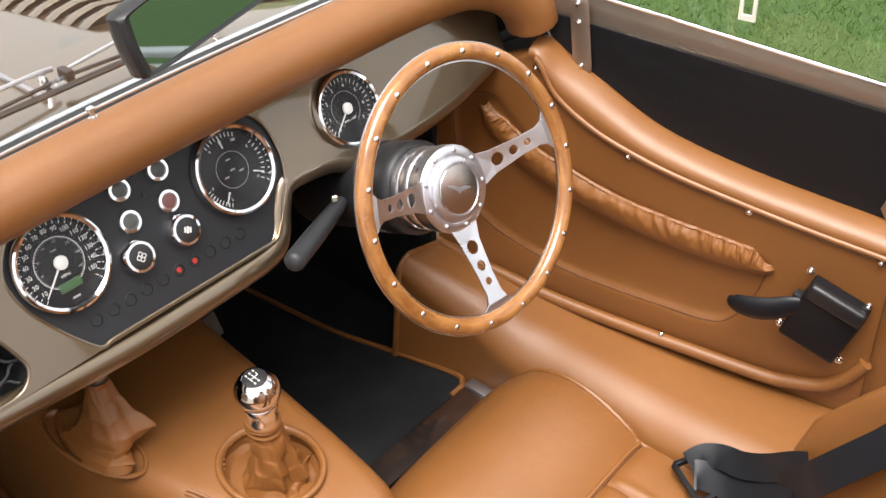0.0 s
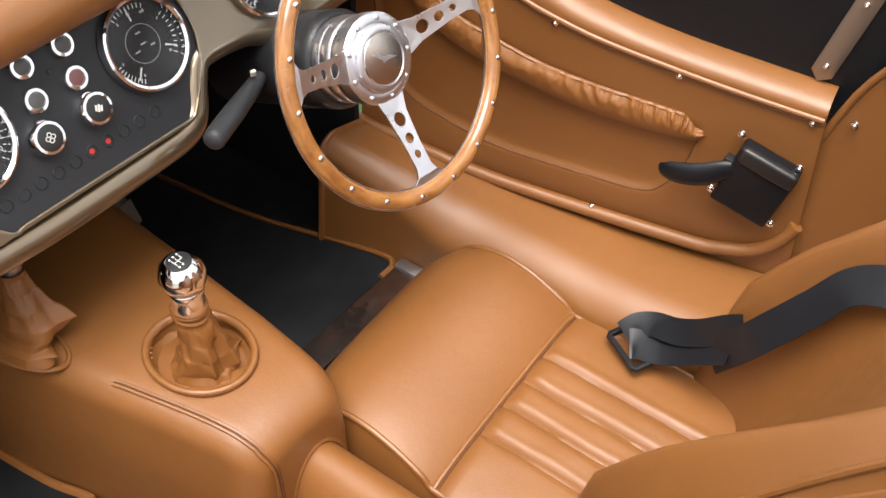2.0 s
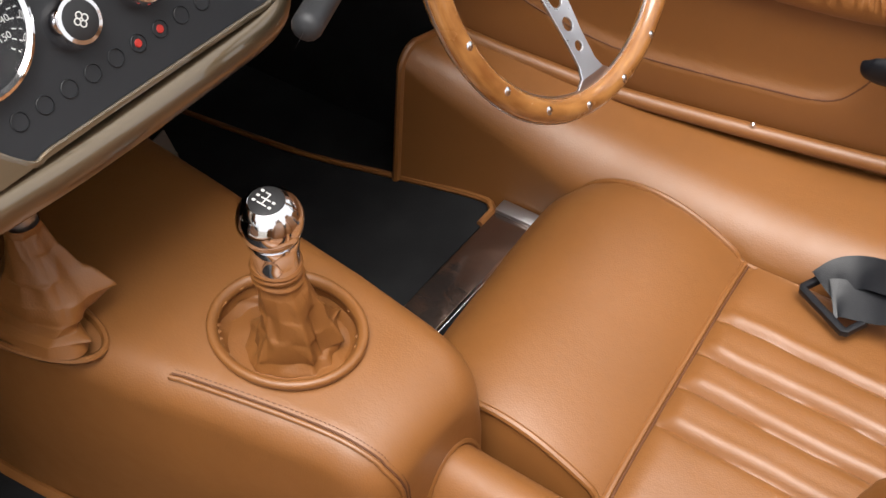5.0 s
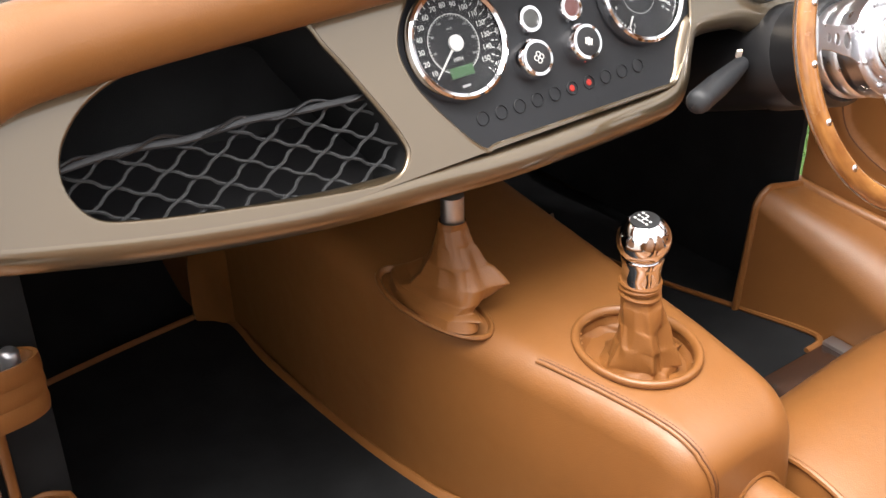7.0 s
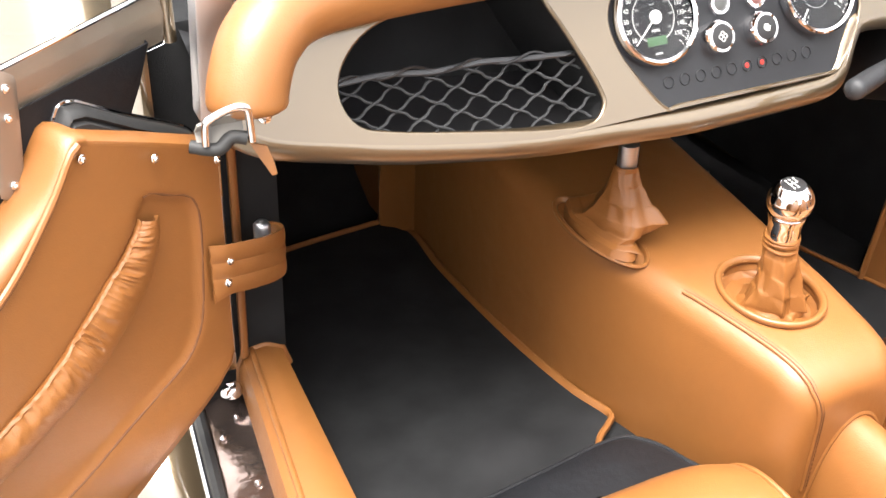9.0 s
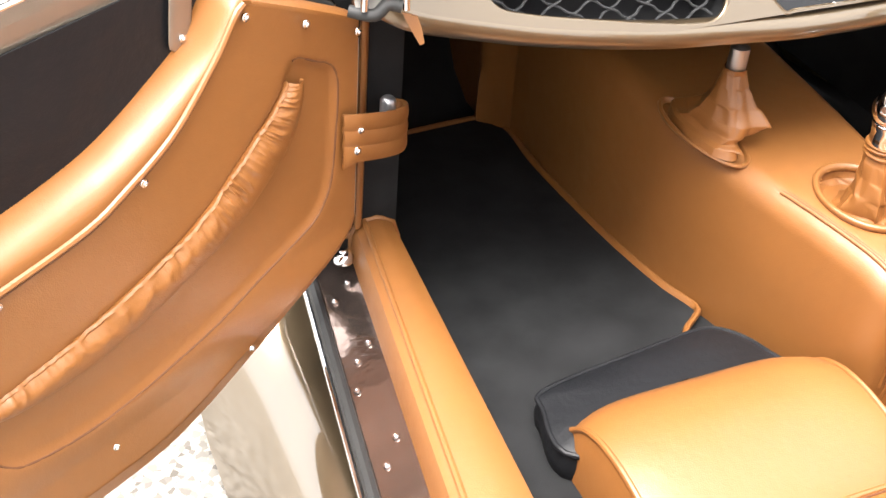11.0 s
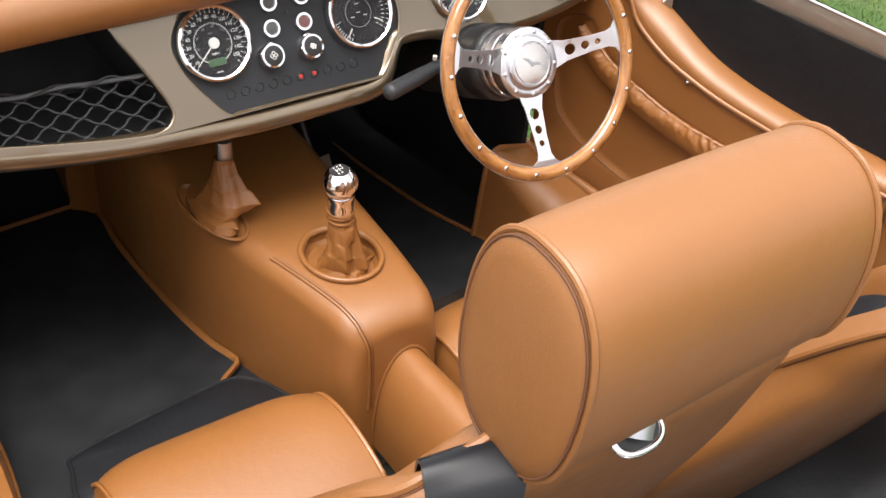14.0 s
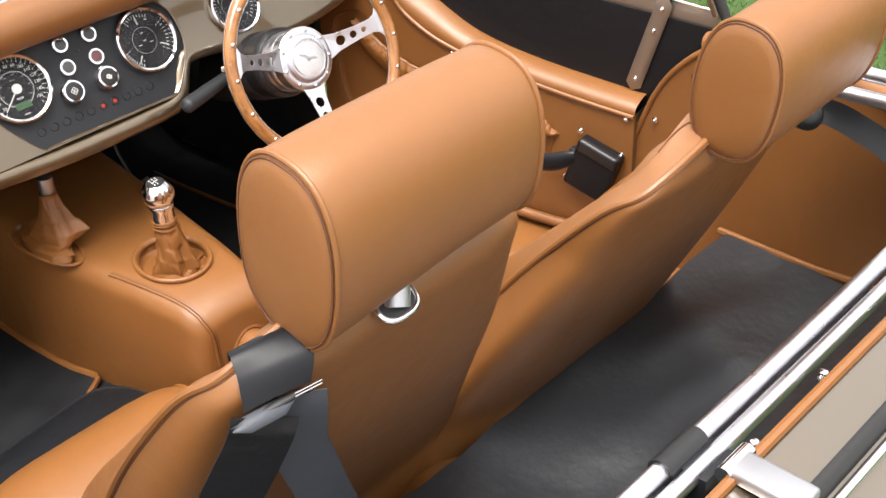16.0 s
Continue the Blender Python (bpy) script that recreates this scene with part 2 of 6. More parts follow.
def tube(pts, r, sides=10, closed=False, bm=None, flat=1.0, up=None, cap=True, ease=0):
    """A round or oval rod along a path; r may be a function of 0..1. ease: rounds the ends over that many metres."""
    pts = [Vector(p) for p in pts]
    k = len(pts)
    rows = []
    side = None
    length = [0.0]
    for i in range(1, k):
        length.append(length[-1] + (pts[i] - pts[i - 1]).length)
    for i, p in enumerate(pts):
        if closed:
            t = (pts[(i + 1) % k] - pts[i - 1]).normalized()
        else:
            t = (pts[min(i + 1, k - 1)] - pts[max(i - 1, 0)]).normalized()
        if up is not None:
            side = t.cross(Vector(up)).normalized()
        elif side is None:
            side = t.orthogonal().normalized()
        else:
            side = (side - t * side.dot(t)).normalized()
        v = t.cross(side)
        rad = r(i / max(1, k - 1)) if callable(r) else r
        if ease:
            e = min(length[i], length[-1] - length[i])
            if e < ease:
                rad *= max(0.05, math.sqrt(max(0.0, 1 - (1 - e / ease) ** 2)))
        rows.append([p + side * (rad * math.cos(a)) + v * (rad * flat * math.sin(a)) for a in [2 * math.pi * j / sides for j in range(sides)]])
    return grid(rows, closed, True, bm, cap and not closed)


def lathe(profile, seg=28, bm=None, m=None, close=False):
    """Turns a profile of (radius, height) about z."""
    m = m or Matrix()
    rows = [[m @ Vector((max(r, 1e-5) * math.cos(a), max(r, 1e-5) * math.sin(a), h)) for a in [2 * math.pi * j / seg for j in range(seg)]] for r, h in profile]
    bm = grid(rows, close, True, bm, not close)
    return bm


def box(x0, x1, y0, y1, z0, z1, bevel=0.003, seg=2, bm=None, m=None):
    b2 = bmesh.new()
    bmesh.ops.create_cube(b2, size=1.0)
    for v in b2.verts:
        v.co = Vector(((x0 + x1) / 2 + v.co.x * (x1 - x0), (y0 + y1) / 2 + v.co.y * (y1 - y0), (z0 + z1) / 2 + v.co.z * (z1 - z0)))
    if bevel:
        bmesh.ops.bevel(b2, geom=b2.edges[:], offset=bevel, segments=seg, affect="EDGES", profile=0.6)
    if m is not None:
        b2.transform(m)
    if bm is None:
        return b2
    me = bpy.data.meshes.new("tmp")
    b2.to_mesh(me)
    bm.from_mesh(me)
    bpy.data.meshes.remove(me)
    b2.free()
    return bm


def plate(outline, depth, holes=(), m=None, bevel=0.0):
    """A flat plate from a closed outline in xy, with holes, thickness depth along z."""
    bm = bmesh.new()
    edges = []
    for loop in (outline, *holes):
        vs = [bm.verts.new((p[0], p[1], 0)) for p in loop]
        edges += [bm.edges.new((vs[i], vs[(i + 1) % len(vs)])) for i in range(len(vs))]
    bmesh.ops.triangle_fill(bm, use_beauty=True, use_dissolve=False, edges=edges)
    bmesh.ops.recalc_face_normals(bm, faces=bm.faces)
    r = bmesh.ops.extrude_face_region(bm, geom=bm.faces[:])
    bmesh.ops.translate(bm, verts=[g for g in r["geom"] if isinstance(g, bmesh.types.BMVert)], vec=(0, 0, depth))
    if bevel:
        bmesh.ops.recalc_face_normals(bm, faces=bm.faces)
        sharp = [e for e in bm.edges if len(e.link_faces) == 2 and e.calc_face_angle(0) > 1.2]
        bmesh.ops.bevel(bm, geom=sharp, offset=bevel, segments=2, affect="EDGES", profile=0.6)
    if m is not None:
        bm.transform(m)
    return bm


def circle(r, n=24, cx=0.0, cy=0.0, sx=1.0):
    return [(cx + r * sx * math.cos(2 * math.pi * i / n), cy + r * math.sin(2 * math.pi * i / n)) for i in range(n)]


def frame_from(origin, xaxis, yaxis):
    """A pose from an origin, an x direction and an approximate y direction."""
    x = Vector(xaxis).normalized()
    z = x.cross(Vector(yaxis)).normalized()
    y = z.cross(x)
    return Matrix(((x.x, y.x, z.x, origin[0]), (x.y, y.y, z.y, origin[1]), (x.z, y.z, z.z, origin[2]), (0, 0, 0, 1)))


def lerp(table, x):
    """Piecewise smooth interpolation of a small table of (x, value)."""
    if x <= table[0][0]:
        return table[0][1]
    for (a, va), (b, vb) in zip(table, table[1:]):
        if x <= b:
            t = (x - a) / (b - a)
            return va + (vb - va) * t
    return table[-1][1]


def stud(parent, m, r=0.006, name="screw"):
    """A chrome screw in its cup washer; z of m points out of the surface."""
    bm = lathe([(r, 0.0), (r, 0.001), (r * 0.85, r * 0.45), (r * 0.55, r * 0.5), (r * 0.5, r * 0.75), (r * 0.3, r * 0.95), (0, r)], 14, m=m)
    return part(name, bm, M["chrome"], parent)


# ---------------------------------------------------------------- ground
bm = bmesh.new()
bmesh.ops.create_grid(bm, x_segments=40, y_segments=40, size=400)
ground = part("ground", bm, M["ground"])
tagged(ground, "short green lawn beside a pale gravel drive", "ground", kind="structure")

# ---------------------------------------------------------------- floor pan and carpets
car_floor = empty("car_floor", "black carpeted car floor with tan bound edges", "floor", kind="structure")


def carpet_sheet(name, rows, parent, label=""):
    return part(name, thick(grid(rows), -0.012), M["carpet"], parent, label)


def footwell(side):
    """Carpet of one footwell: flat floor running up the toe board, in plan between tunnel and sill. side +1 driver, -1 passenger."""
    rows = []
    for y, z in ((-0.75, 0.265), (-0.3, 0.27), (0.1, 0.262), (0.35, 0.243), (0.6, 0.222), (0.78, 0.207), (0.86, 0.206), (0.95, 0.26), (1.05, 0.42)):
        xi = 0.05 + 0.09 * min(1, max(0, (y + 0.2) / 0.5))
        xo = 0.66
        rows.append([(side * (xi + (xo - xi) * k / 8) + 0.01, y, z) for k in range(9)])
    return carpet_sheet("carpet", rows, car_floor, "black carpet")


footwell(1), footwell(-1)
part("bulkhead", thick(grid([[(x, 1.02, z) for x in (-0.7, 0.0, 0.7)] for z in (0.1, 0.5, 0.95)]), 0.01), M["carpet"], car_floor)


def mat_thing(side):
    """Loose over-mat with tan leather binding."""
    mat = empty("floor_mat", "black over-mat with tan leather bound edge on the car floor", "floor mat", group="floor mats")
    if side < 0:
        plan = [(-0.134, 0.118), (-0.150, 0.2), (-0.160, 0.36), (-0.158, 0.6), (-0.143, 0.74), (-0.158, 0.812), (-0.17, 0.815), (-0.3, 0.806), (-0.42, 0.792), (-0.525, 0.775), (-0.54, 0.74), (-0.547, 0.5), (-0.552, 0.3), (-0.558, 0.1), (-0.57, -0.25), (-0.35, -0.25), (-0.22, 0.0), (-0.185, 0.068), (-0.15, 0.096)]
    else:
        plan = [(0.165, 0.09), (0.17, 0.3), (0.17, 0.6), (0.17, 0.84), (0.3, 0.86), (0.455, 0.86), (0.462, 0.64), (0.466, 0.4), (0.487, 0.24), (0.503, 0.11), (0.492, 0.08), (0.47, 0.075), (0.35, 0.074), (0.2, 0.072)]
    zf = lambda y: 0.272 - (0.078 if side < 0 else 0.11) * max(0, y - 0.08)
    path = smooth_path([(x, y, 0) for x, y in plan], 6, True)
    bm = plate([(p.x, p.y) for p in path], -0.006)
    for v in bm.verts:
        v.co.z += zf(v.co.y) + 0.0065
    part("mat_surface", bm, M["carpet"], mat)
    bound = [p for p in path if side < 0 or p.y > 0.8 or p.x > 0.44]
    part("binding", tube([(p.x, p.y, zf(p.y) + 0.007) for p in bound], 0.0075, 8, side < 0, flat=0.7), M["tan"], mat, "tan leather edge binding")
    return mat


mat_thing(-1), mat_thing(1)

# ---------------------------------------------------------------- transmission tunnel
TUN_TOP = [(-0.16, 0.497), (-0.1, 0.516), (0.0, 0.524), (0.15, 0.530), (0.4, 0.545), (1.0, 0.56)]
TUN_L = [(-0.16, -0.06), (-0.1, -0.07), (0.0, -0.092), (0.1, -0.115), (0.25, -0.145), (0.42, -0.152), (0.7, -0.134), (0.765, -0.136), (0.80, -0.158), (0.83, -0.165), (1.0, -0.165)]
TUN_R = [(-0.16, 0.118), (-0.1, 0.122), (0.0, 0.132), (0.2, 0.15), (0.5, 0.17), (1.0, 0.18)]
tunnel = empty("transmission_tunnel", "tan leather covered transmission tunnel with stitched rear seam", "car console")


def tunnel_section(y, top, xl, xr, r, zb=0.22, n=7):
    """Left foot, up, over with rounded shoulders, right foot."""
    pts = [(xl - 0.006, y, zb + (top - r - zb) * k / 5) for k in range(5)]
    pts += [(xl + r - r * math.cos(a), y, top - r + r * math.sin(a)) for a in [math.pi / 2 * k / n for k in range(n + 1)]]
    pts += [(xl + r + (xr - xl - 2 * r) * k / 26, y, top + 0.003 * math.sin(math.pi * k / 26)) for k in range(1, 26)]
    pts += [(xr - r + r * math.sin(a), y, top - r + r * math.cos(a)) for a in [math.pi / 2 * k / n for k in range(n + 1)]]
    pts += [(xr + 0.006, y, top - r - (top - r - zb) * k / 5) for k in range(1, 6)]
    return pts


rows = []
for k in range(15):  # rounded rear end
    a = math.pi / 2 * k / 14
    y, s = -0.085 - 0.08 * math.cos(a), 1 - math.sin(a)
    rows.append(tunnel_section(y, lerp(TUN_TOP, max(y, -0.1)) - 0.048 * s, lerp(TUN_L, max(y, -0.1)) + 0.034 * s, lerp(TUN_R, max(y, -0.1)) - 0.036 * s, 0.038 - 0.006 * s))
for y in [-0.085 + 0.0065 * k for k in range(1, 34)] + [0.14 + 0.88 * k / 44 for k in range(45)]:
    rows.append(tunnel_section(y, lerp(TUN_TOP, y), lerp(TUN_L, y), lerp(TUN_R, y), 0.038 + 0.02 * min(1, max(0, y))))
bm = grid(rows)
bm.verts.ensure_lookup_table()
bm.faces.new([bm.verts[i] for i in range(len(rows[0]))])
well = [f for f in bm.faces if (lambda c: c.z > 0.5 and ((c.x - 0.018) / 0.060) ** 2 + ((c.y - 0.004) / 0.071) ** 2 < 1)(f.calc_center_median())]
bmesh.ops.delete(bm, geom=well, context="FACES")  # opening for the gear lever gaiter
bmesh.ops.recalc_face_normals(bm, faces=bm.faces)
cover_bm = bm.copy()
part("cover", bm, M["tan"], tunnel)
rows = []
for k in range(19):
    z = 0.212 + 0.30 * k / 18
    rows.append([(lerp(TUN_L, y) - 0.009 - bulge * (0.75 + 0.5 * noise.noise(Vector((j * 0.9, z * 16, 2.0)))), y + 0.006 * noise.noise(Vector((j * 1.3, z * 11, 7.0))), z) for j, (y, bulge) in enumerate(((0.742, 0.0), (0.752, 0.005), (0.766, 0.012), (0.780, 0.008), (0.792, 0.015), (0.806, 0.019), (0.820, 0.014), (0.832, 0.002)))])
part("front_fold", grid(rows), M["tan_soft"], tunnel, "loose vertical leather fold at the bulkhead")
seam = smooth_path([(-0.082, 0.058, 0.5195), (-0.072, 0.01, 0.522), (-0.055, -0.06, 0.518), (-0.043, -0.11, 0.508), (-0.034, -0.145, 0.486), (-0.029, -0.161, 0.455), (-0.027, -0.1662, 0.41), (-0.027, -0.167, 0.33)], 6)
tree = BVHTree.FromBMesh(cover_bm)
seam = [h[0] + h[1] * 0.0006 for h in [tree.find_nearest(p) for p in seam]]
cover_bm.free()
part("seam", tube([p + Vector((-0.0025, 0, 0.0002)) for p in seam], 0.0026, 8), M["tan"], tunnel, "raised stitched seam")
part("seam_groove", tube([p + Vector((0.0016, 0, 0.0008)) for p in seam], 0.0011, 6), M["stitch"], tunnel)
bm = bmesh.new()
for i in range(0, len(seam) - 1):
    a, b = seam[i] + Vector((0.006, 0, 0.0012)), seam[i + 1] + Vector((0.006, 0, 0.0012))
    for f in (0.1, 0.6):
        tube([a.lerp(b, f), a.lerp(b, f + 0.3)], 0.0007, 4, bm=bm)
tagged(part("stitching", bm, M["stitch"], tunnel), "dark thread stitches", kind="stuff")

arm = empty("centre_armrest", "padded tan leather roll between the seats", "armrest")
rows = []
for k in range(15):
    y = -0.158 - 0.62 * k / 14
    w, h = 0.062 + 0.01 * k / 14, 0.155
    zc = 0.30
    rows.append([(0.045 - 0.01 * k / 14 + w * math.cos(a), y, zc - 0.06 + (h + 0.035) * max(0, math.sin(a)) ** 0.8 - 0.02 * (math.sin(a) < 0)) for a in [math.pi * j / 18 for j in range(19)]])
bm = grid(rows)
bm.verts.ensure_lookup_table()
bm.faces.new([bm.verts[i] for i in range(19)])
part("pad", bm, M["tan"], arm)
part("piping", tube([(0.045 + 0.064 * math.cos(a), -0.162, 0.24 + 0.193 * math.sin(a) ** 0.8) for a in [math.pi * j / 24 for j in range(1, 24)]], 0.005, 8), M["tan"], arm)

# ---------------------------------------------------------------- gear lever
gear = empty("gear_lever", "chrome ball gear lever in a crumpled tan leather gaiter", "gear lever")
RC = Vector((0.018, 0.004, 0.524))


def oval(c, rx, ry, n=40, z=0.0, tilt=0.0):
    return [Vector((c[0] + rx * math.cos(a), c[1] + ry * math.sin(a), c[2] + z + tilt * math.sin(a))) for a in [2 * math.pi * k / n for k in range(n)]]


part("gaiter_ring", tube(oval(RC, 0.0645, 0.0755, tilt=0.002, z=0.003), 0.0066, 12, True, flat=0.75), M["tan"], gear)


def sleeve(levels, folds, seed, crumple, lobes=(), steps=9, around=132):
    """Leather sleeve through levels of (centre x, y, z, radius x, radius y), with drawn-up creases and sharp folds."""
    rows = []
    n = len(levels) - 1
    for i in range(n * steps + 1):
        f = i / steps
        k = min(int(f), n - 1)
        t = f - k
        t = t * t * (3 - 2 * t)
        cx, cy, cz, rx, ry = [a + (b - a) * t for a, b in zip(levels[k], levels[k + 1])]
        g = i / (n * steps)
        amp = math.sin(math.pi * min(1, g * 1.02 + 0.03)) ** 0.5 * crumple
        row = []
        for q in range(around):
            a = 2 * math.pi * q / around
            p = Vector((math.cos(a) * folds, math.sin(a) * folds, g * 2.2 + seed))
            twist = noise.noise(p * 0.8)
            crease = 1 - 2.2 * abs(noise.noise(Vector((p.x * 1.05 + 0.6 * twist, p.y * 1.05 - 0.6 * twist, p.z * 0.75))))
            slant = 1 - 2.2 * abs(noise.noise(Vector((p.x * 0.8, p.y * 0.8, p.z * 2.3 + 1.2 * twist + 9))))
            d = amp * (0.0066 * (crease - 0.45) + 0.0046 * (slant - 0.45) + 0.0005 * noise.noise(p * 5))
            for la, lg, size, wa, wg in lobes:  # pinched folds standing out of the sleeve
                da = (a - radians(la) + math.pi) % (2 * math.pi) - math.pi
                d += size * math.exp(-abs(da / wa) ** 1.2) * math.exp(-abs((g - lg) / wg) ** 1.4)
            row.append((cx + (rx + d) * math.cos(a), cy + (ry + d) * math.sin(a), cz + amp * 0.006 * noise.noise(p * 1.3 + Vector((7, 3, 1)))))
        rows.append(row)
    return grid(rows, False, True)


part("gaiter", sleeve([(RC.x, RC.y, RC.z + 0.002, 0.061, 0.072), (RC.x, RC.y, RC.z - 0.010, 0.058, 0.069), (RC.x, RC.y, RC.z - 0.018, 0.051, 0.060), (RC.x + 0.002, RC.y - 0.004, RC.z - 0.018, 0.040, 0.044), (RC.x + 0.003, RC.y - 0.006, RC.z - 0.008, 0.0325, 0.034), (0.021, -0.002, 0.540, 0.029, 0.030), (0.0205, 0.0, 0.565, 0.0262, 0.0265), (0.018, 0.002, 0.590, 0.0235, 0.0235), (0.016, 0.002, 0.608, 0.0195, 0.0195), (0.0155, 0.002, 0.618, 0.0195, 0.0195)], 1.1, 3.1, 0.8, ((-62, 0.46, 0.015, 0.20, 0.11), (-12, 0.42, 0.020, 0.14, 0.09), (-118, 0.50, 0.009, 0.16, 0.16), (-90, 0.56, -0.006, 0.22, 0.14), (-35, 0.58, -0.005, 0.2, 0.16), (100, 0.42, 0.010, 0.3, 0.12), (170, 0.44, 0.012, 0.18, 0.1))), M["tan_soft"], gear, "creased tan leather sleeve").data.set_sharp_from_angle(angle=radians(80))
bm = bmesh.new()
for z, tip in ((0.604, 0.002), (0.6115, -0.0015), (0.618, 0.001)):
    tube(oval((0.0155, 0.002, z), 0.0208, 0.0208, 32, tilt=tip), lambda t: 0.0036 + 0.0007 * math.sin(t * 19), 8, True, bm=bm)
part("gathered_neck", bm, M["tan_soft"], gear)
tk = pose(0.0145, 0.001, 0.0)
part("collar", lathe([(0.0205, 0.617), (0.0215, 0.621), (0.0212, 0.627), (0.0215, 0.634), (0.0225, 0.642), (0.0238, 0.648), (0.0235, 0.651)], 28, m=tk), M["chrome"], gear, "chrome collar")
prof = [(0.0205, -0.0225)] + [(0.0298 * math.sin(a), -0.0298 * math.cos(a)) for a in [radians(d) for d in range(44, 148, 8)]] + [(0.0165, 0.0248), (0.0165, 0.0238), (0.0, 0.0238)]
part("knob", lathe(prof, 36, m=pose(0.0135, 0, 0.673, 4, -6, 0)), M["chrome"], gear, "polished chrome ball")
cap = part("knob_cap", lathe([(0.0158, 0.0242), (0.0158, 0.0252), (0.010, 0.0261), (0, 0.0264)], 28, m=pose(0.0135, 0, 0.673, 4, -6, 0)), M["black"], gear, "black enamel shift pattern badge")
bm = bmesh.new()
mm = pose(0.0135, 0, 0.6738, 4, -6, 0)
for a, b in (((-0.006, -0.005), (-0.006, 0.005)), ((0, -0.005), (0, 0.005)), ((0.006, 0.0), (0.006, 0.005)), ((-0.006, 0), (0.006, 0))):
    tube([mm @ Vector((*a, 0.0256)), mm @ Vector((*b, 0.0256))], 0.0006, 5, bm=bm)
for x, y in ((-0.006, 0.0085), (0, 0.0085), (0.006, 0.0085), (-0.006, -0.0085), (0, -0.0085)):
    box(x - 0.001, x + 0.001, y - 0.0014, y + 0.0014, 0.0252, 0.0262, 0, bm=bm, m=mm)
part("shift_pattern", bm, M["mark"], gear)

# ---------------------------------------------------------------- handbrake
hb = empty("handbrake_lever", "chrome handbrake lever in a folded tan leather gaiter", "handbrake")
part("gaiter_ring", tube([Vector((-0.118 + 0.036 * math.cos(a) - 0.014 * math.sin(a), 0.212 + 0.085 * math.sin(a), 0.536 + 0.01 * math.sin(a))) for a in [2 * math.pi * k / 36 for k in range(36)]], 0.0055, 8, True, flat=0.7), M["tan"], hb)
part("gaiter", sleeve([(-0.118, 0.212, 0.534, 0.032, 0.079), (-0.117, 0.214, 0.546, 0.030, 0.074), (-0.114, 0.212, 0.550, 0.026, 0.066), (-0.107, 0.200, 0.560, 0.026, 0.056), (-0.101, 0.192, 0.578, 0.029, 0.046), (-0.097, 0.194, 0.598, 0.025, 0.034), (-0.095, 0.199, 0.620, 0.0195, 0.0225), (-0.0935, 0.203, 0.638, 0.0165, 0.0165), (-0.093, 0.203, 0.646, 0.0160, 0.016)], 0.95, 8.3, 0.42, ((-48, 0.52, 0.034, 0.16, 0.13), (-80, 0.17, 0.016, 0.2, 0.07), (-55, 0.30, -0.012, 0.3, 0.06), (100, 0.36, 0.018, 0.3, 0.2), (150, 0.45, 0.008, 0.2, 0.2), (-110, 0.55, -0.006, 0.3, 0.2), (-10, 0.6, -0.005, 0.2, 0.2))), M["tan_soft"], hb, "folded tan leather sleeve").data.set_sharp_from_angle(angle=radians(80))
part("lever", tube([(-0.0935, 0.203, 0.60), (-0.092, 0.204, 0.64), (-0.091, 0.205, 0.676), (-0.091, 0.205, 0.684)], 0.0142, 20, ease=0.005), M["satin"], hb, "short chrome grip")

# ---------------------------------------------------------------- dashboard
dash = empty("dashboard", "bronze-taupe painted dashboard with charcoal instrument panel", "dashboard")
D = frame_from((0, 0.098, 0.778), (1, 0, 0), (0, 0.469, 0.883))  # x right, y up the fascia, z out to the seats


def dpt(u, v, w=0.0):
    return D @ Vector((u, v, w))


LOW = [(-0.66, 0.075), (-0.625, 0.054), (-0.55, 0.034), (-0.46, 0.014), (-0.32, -0.008), (-0.2, -0.018), (-0.08, -0.026), (0.08, -0.026), (0.14, -0.022), (0.165, -0.004), (0.185, 0.03), (0.21, 0.052), (0.28, 0.048), (0.34, 0.03), (0.5, 0.03), (0.66, 0.06)]
glove_outline = smooth_path([(-0.29, 0.186, 0), (-0.40, 0.186, 0), (-0.485, 0.170, 0), (-0.53, 0.138, 0), (-0.545, 0.1, 0), (-0.53, 0.064, 0), (-0.49, 0.048, 0), (-0.39, 0.028, 0), (-0.29, 0.011, 0), (-0.235, 0.008, 0), (-0.212, 0.026, 0), (-0.214, 0.05, 0), (-0.235, 0.098, 0), (-0.262, 0.15, 0)], 5, True)
panel_outline = [(-0.129, 0.0092), (-0.169, 0.062), (-0.187, 0.10), (-0.189, 0.135), (-0.168, 0.168), (-0.135, 0.187), (0.0, 0.194), (0.14, 0.192), (0.182, 0.176), (0.206, 0.148), (0.212, 0.105), (0.203, 0.07), (0.185, 0.042), (0.160, 0.012), (0.146, 0.0045), (0.12, 0.0046), (0.04, 0.0055), (-0.04, 0.0065), (-0.105, 0.0072)]
pan_s = [(p.x, p.y) for p in smooth_path([(x, y, 0) for x, y in panel_outline], 4, True)]
outline = [(u, v + 0.012) for u, v in LOW] + [(0.67, 0.16), (0.62, 0.205), (0.5, 0.225), (0.0, 0.235), (-0.5, 0.225), (-0.62, 0.205), (-0.67, 0.16)]
bm = plate(outline, -0.012, [[(p.x, p.y) for p in glove_outline], pan_s], m=D @ pose(0, 0, 0.004))
part("fascia", bm, M["fascia"], dash, "bronze-taupe metallic painted fascia")
# rolled lower lip
lip = [dpt(u, v + 0.012, -0.014) for u, v in LOW]
part("lower_lip", tube(smooth_path(lip, 5), 0.0185, 16), M["fascia"], dash)
rows = [[Vector(p) + Vector((0, dy, dz)) for p in smooth_path(lip, 3)] for dy, dz in ((0.006, -0.016), (0.03, -0.017), (0.09, 0.0), (0.2, 0.05))]
part("underside", grid(rows), M["black"], dash)
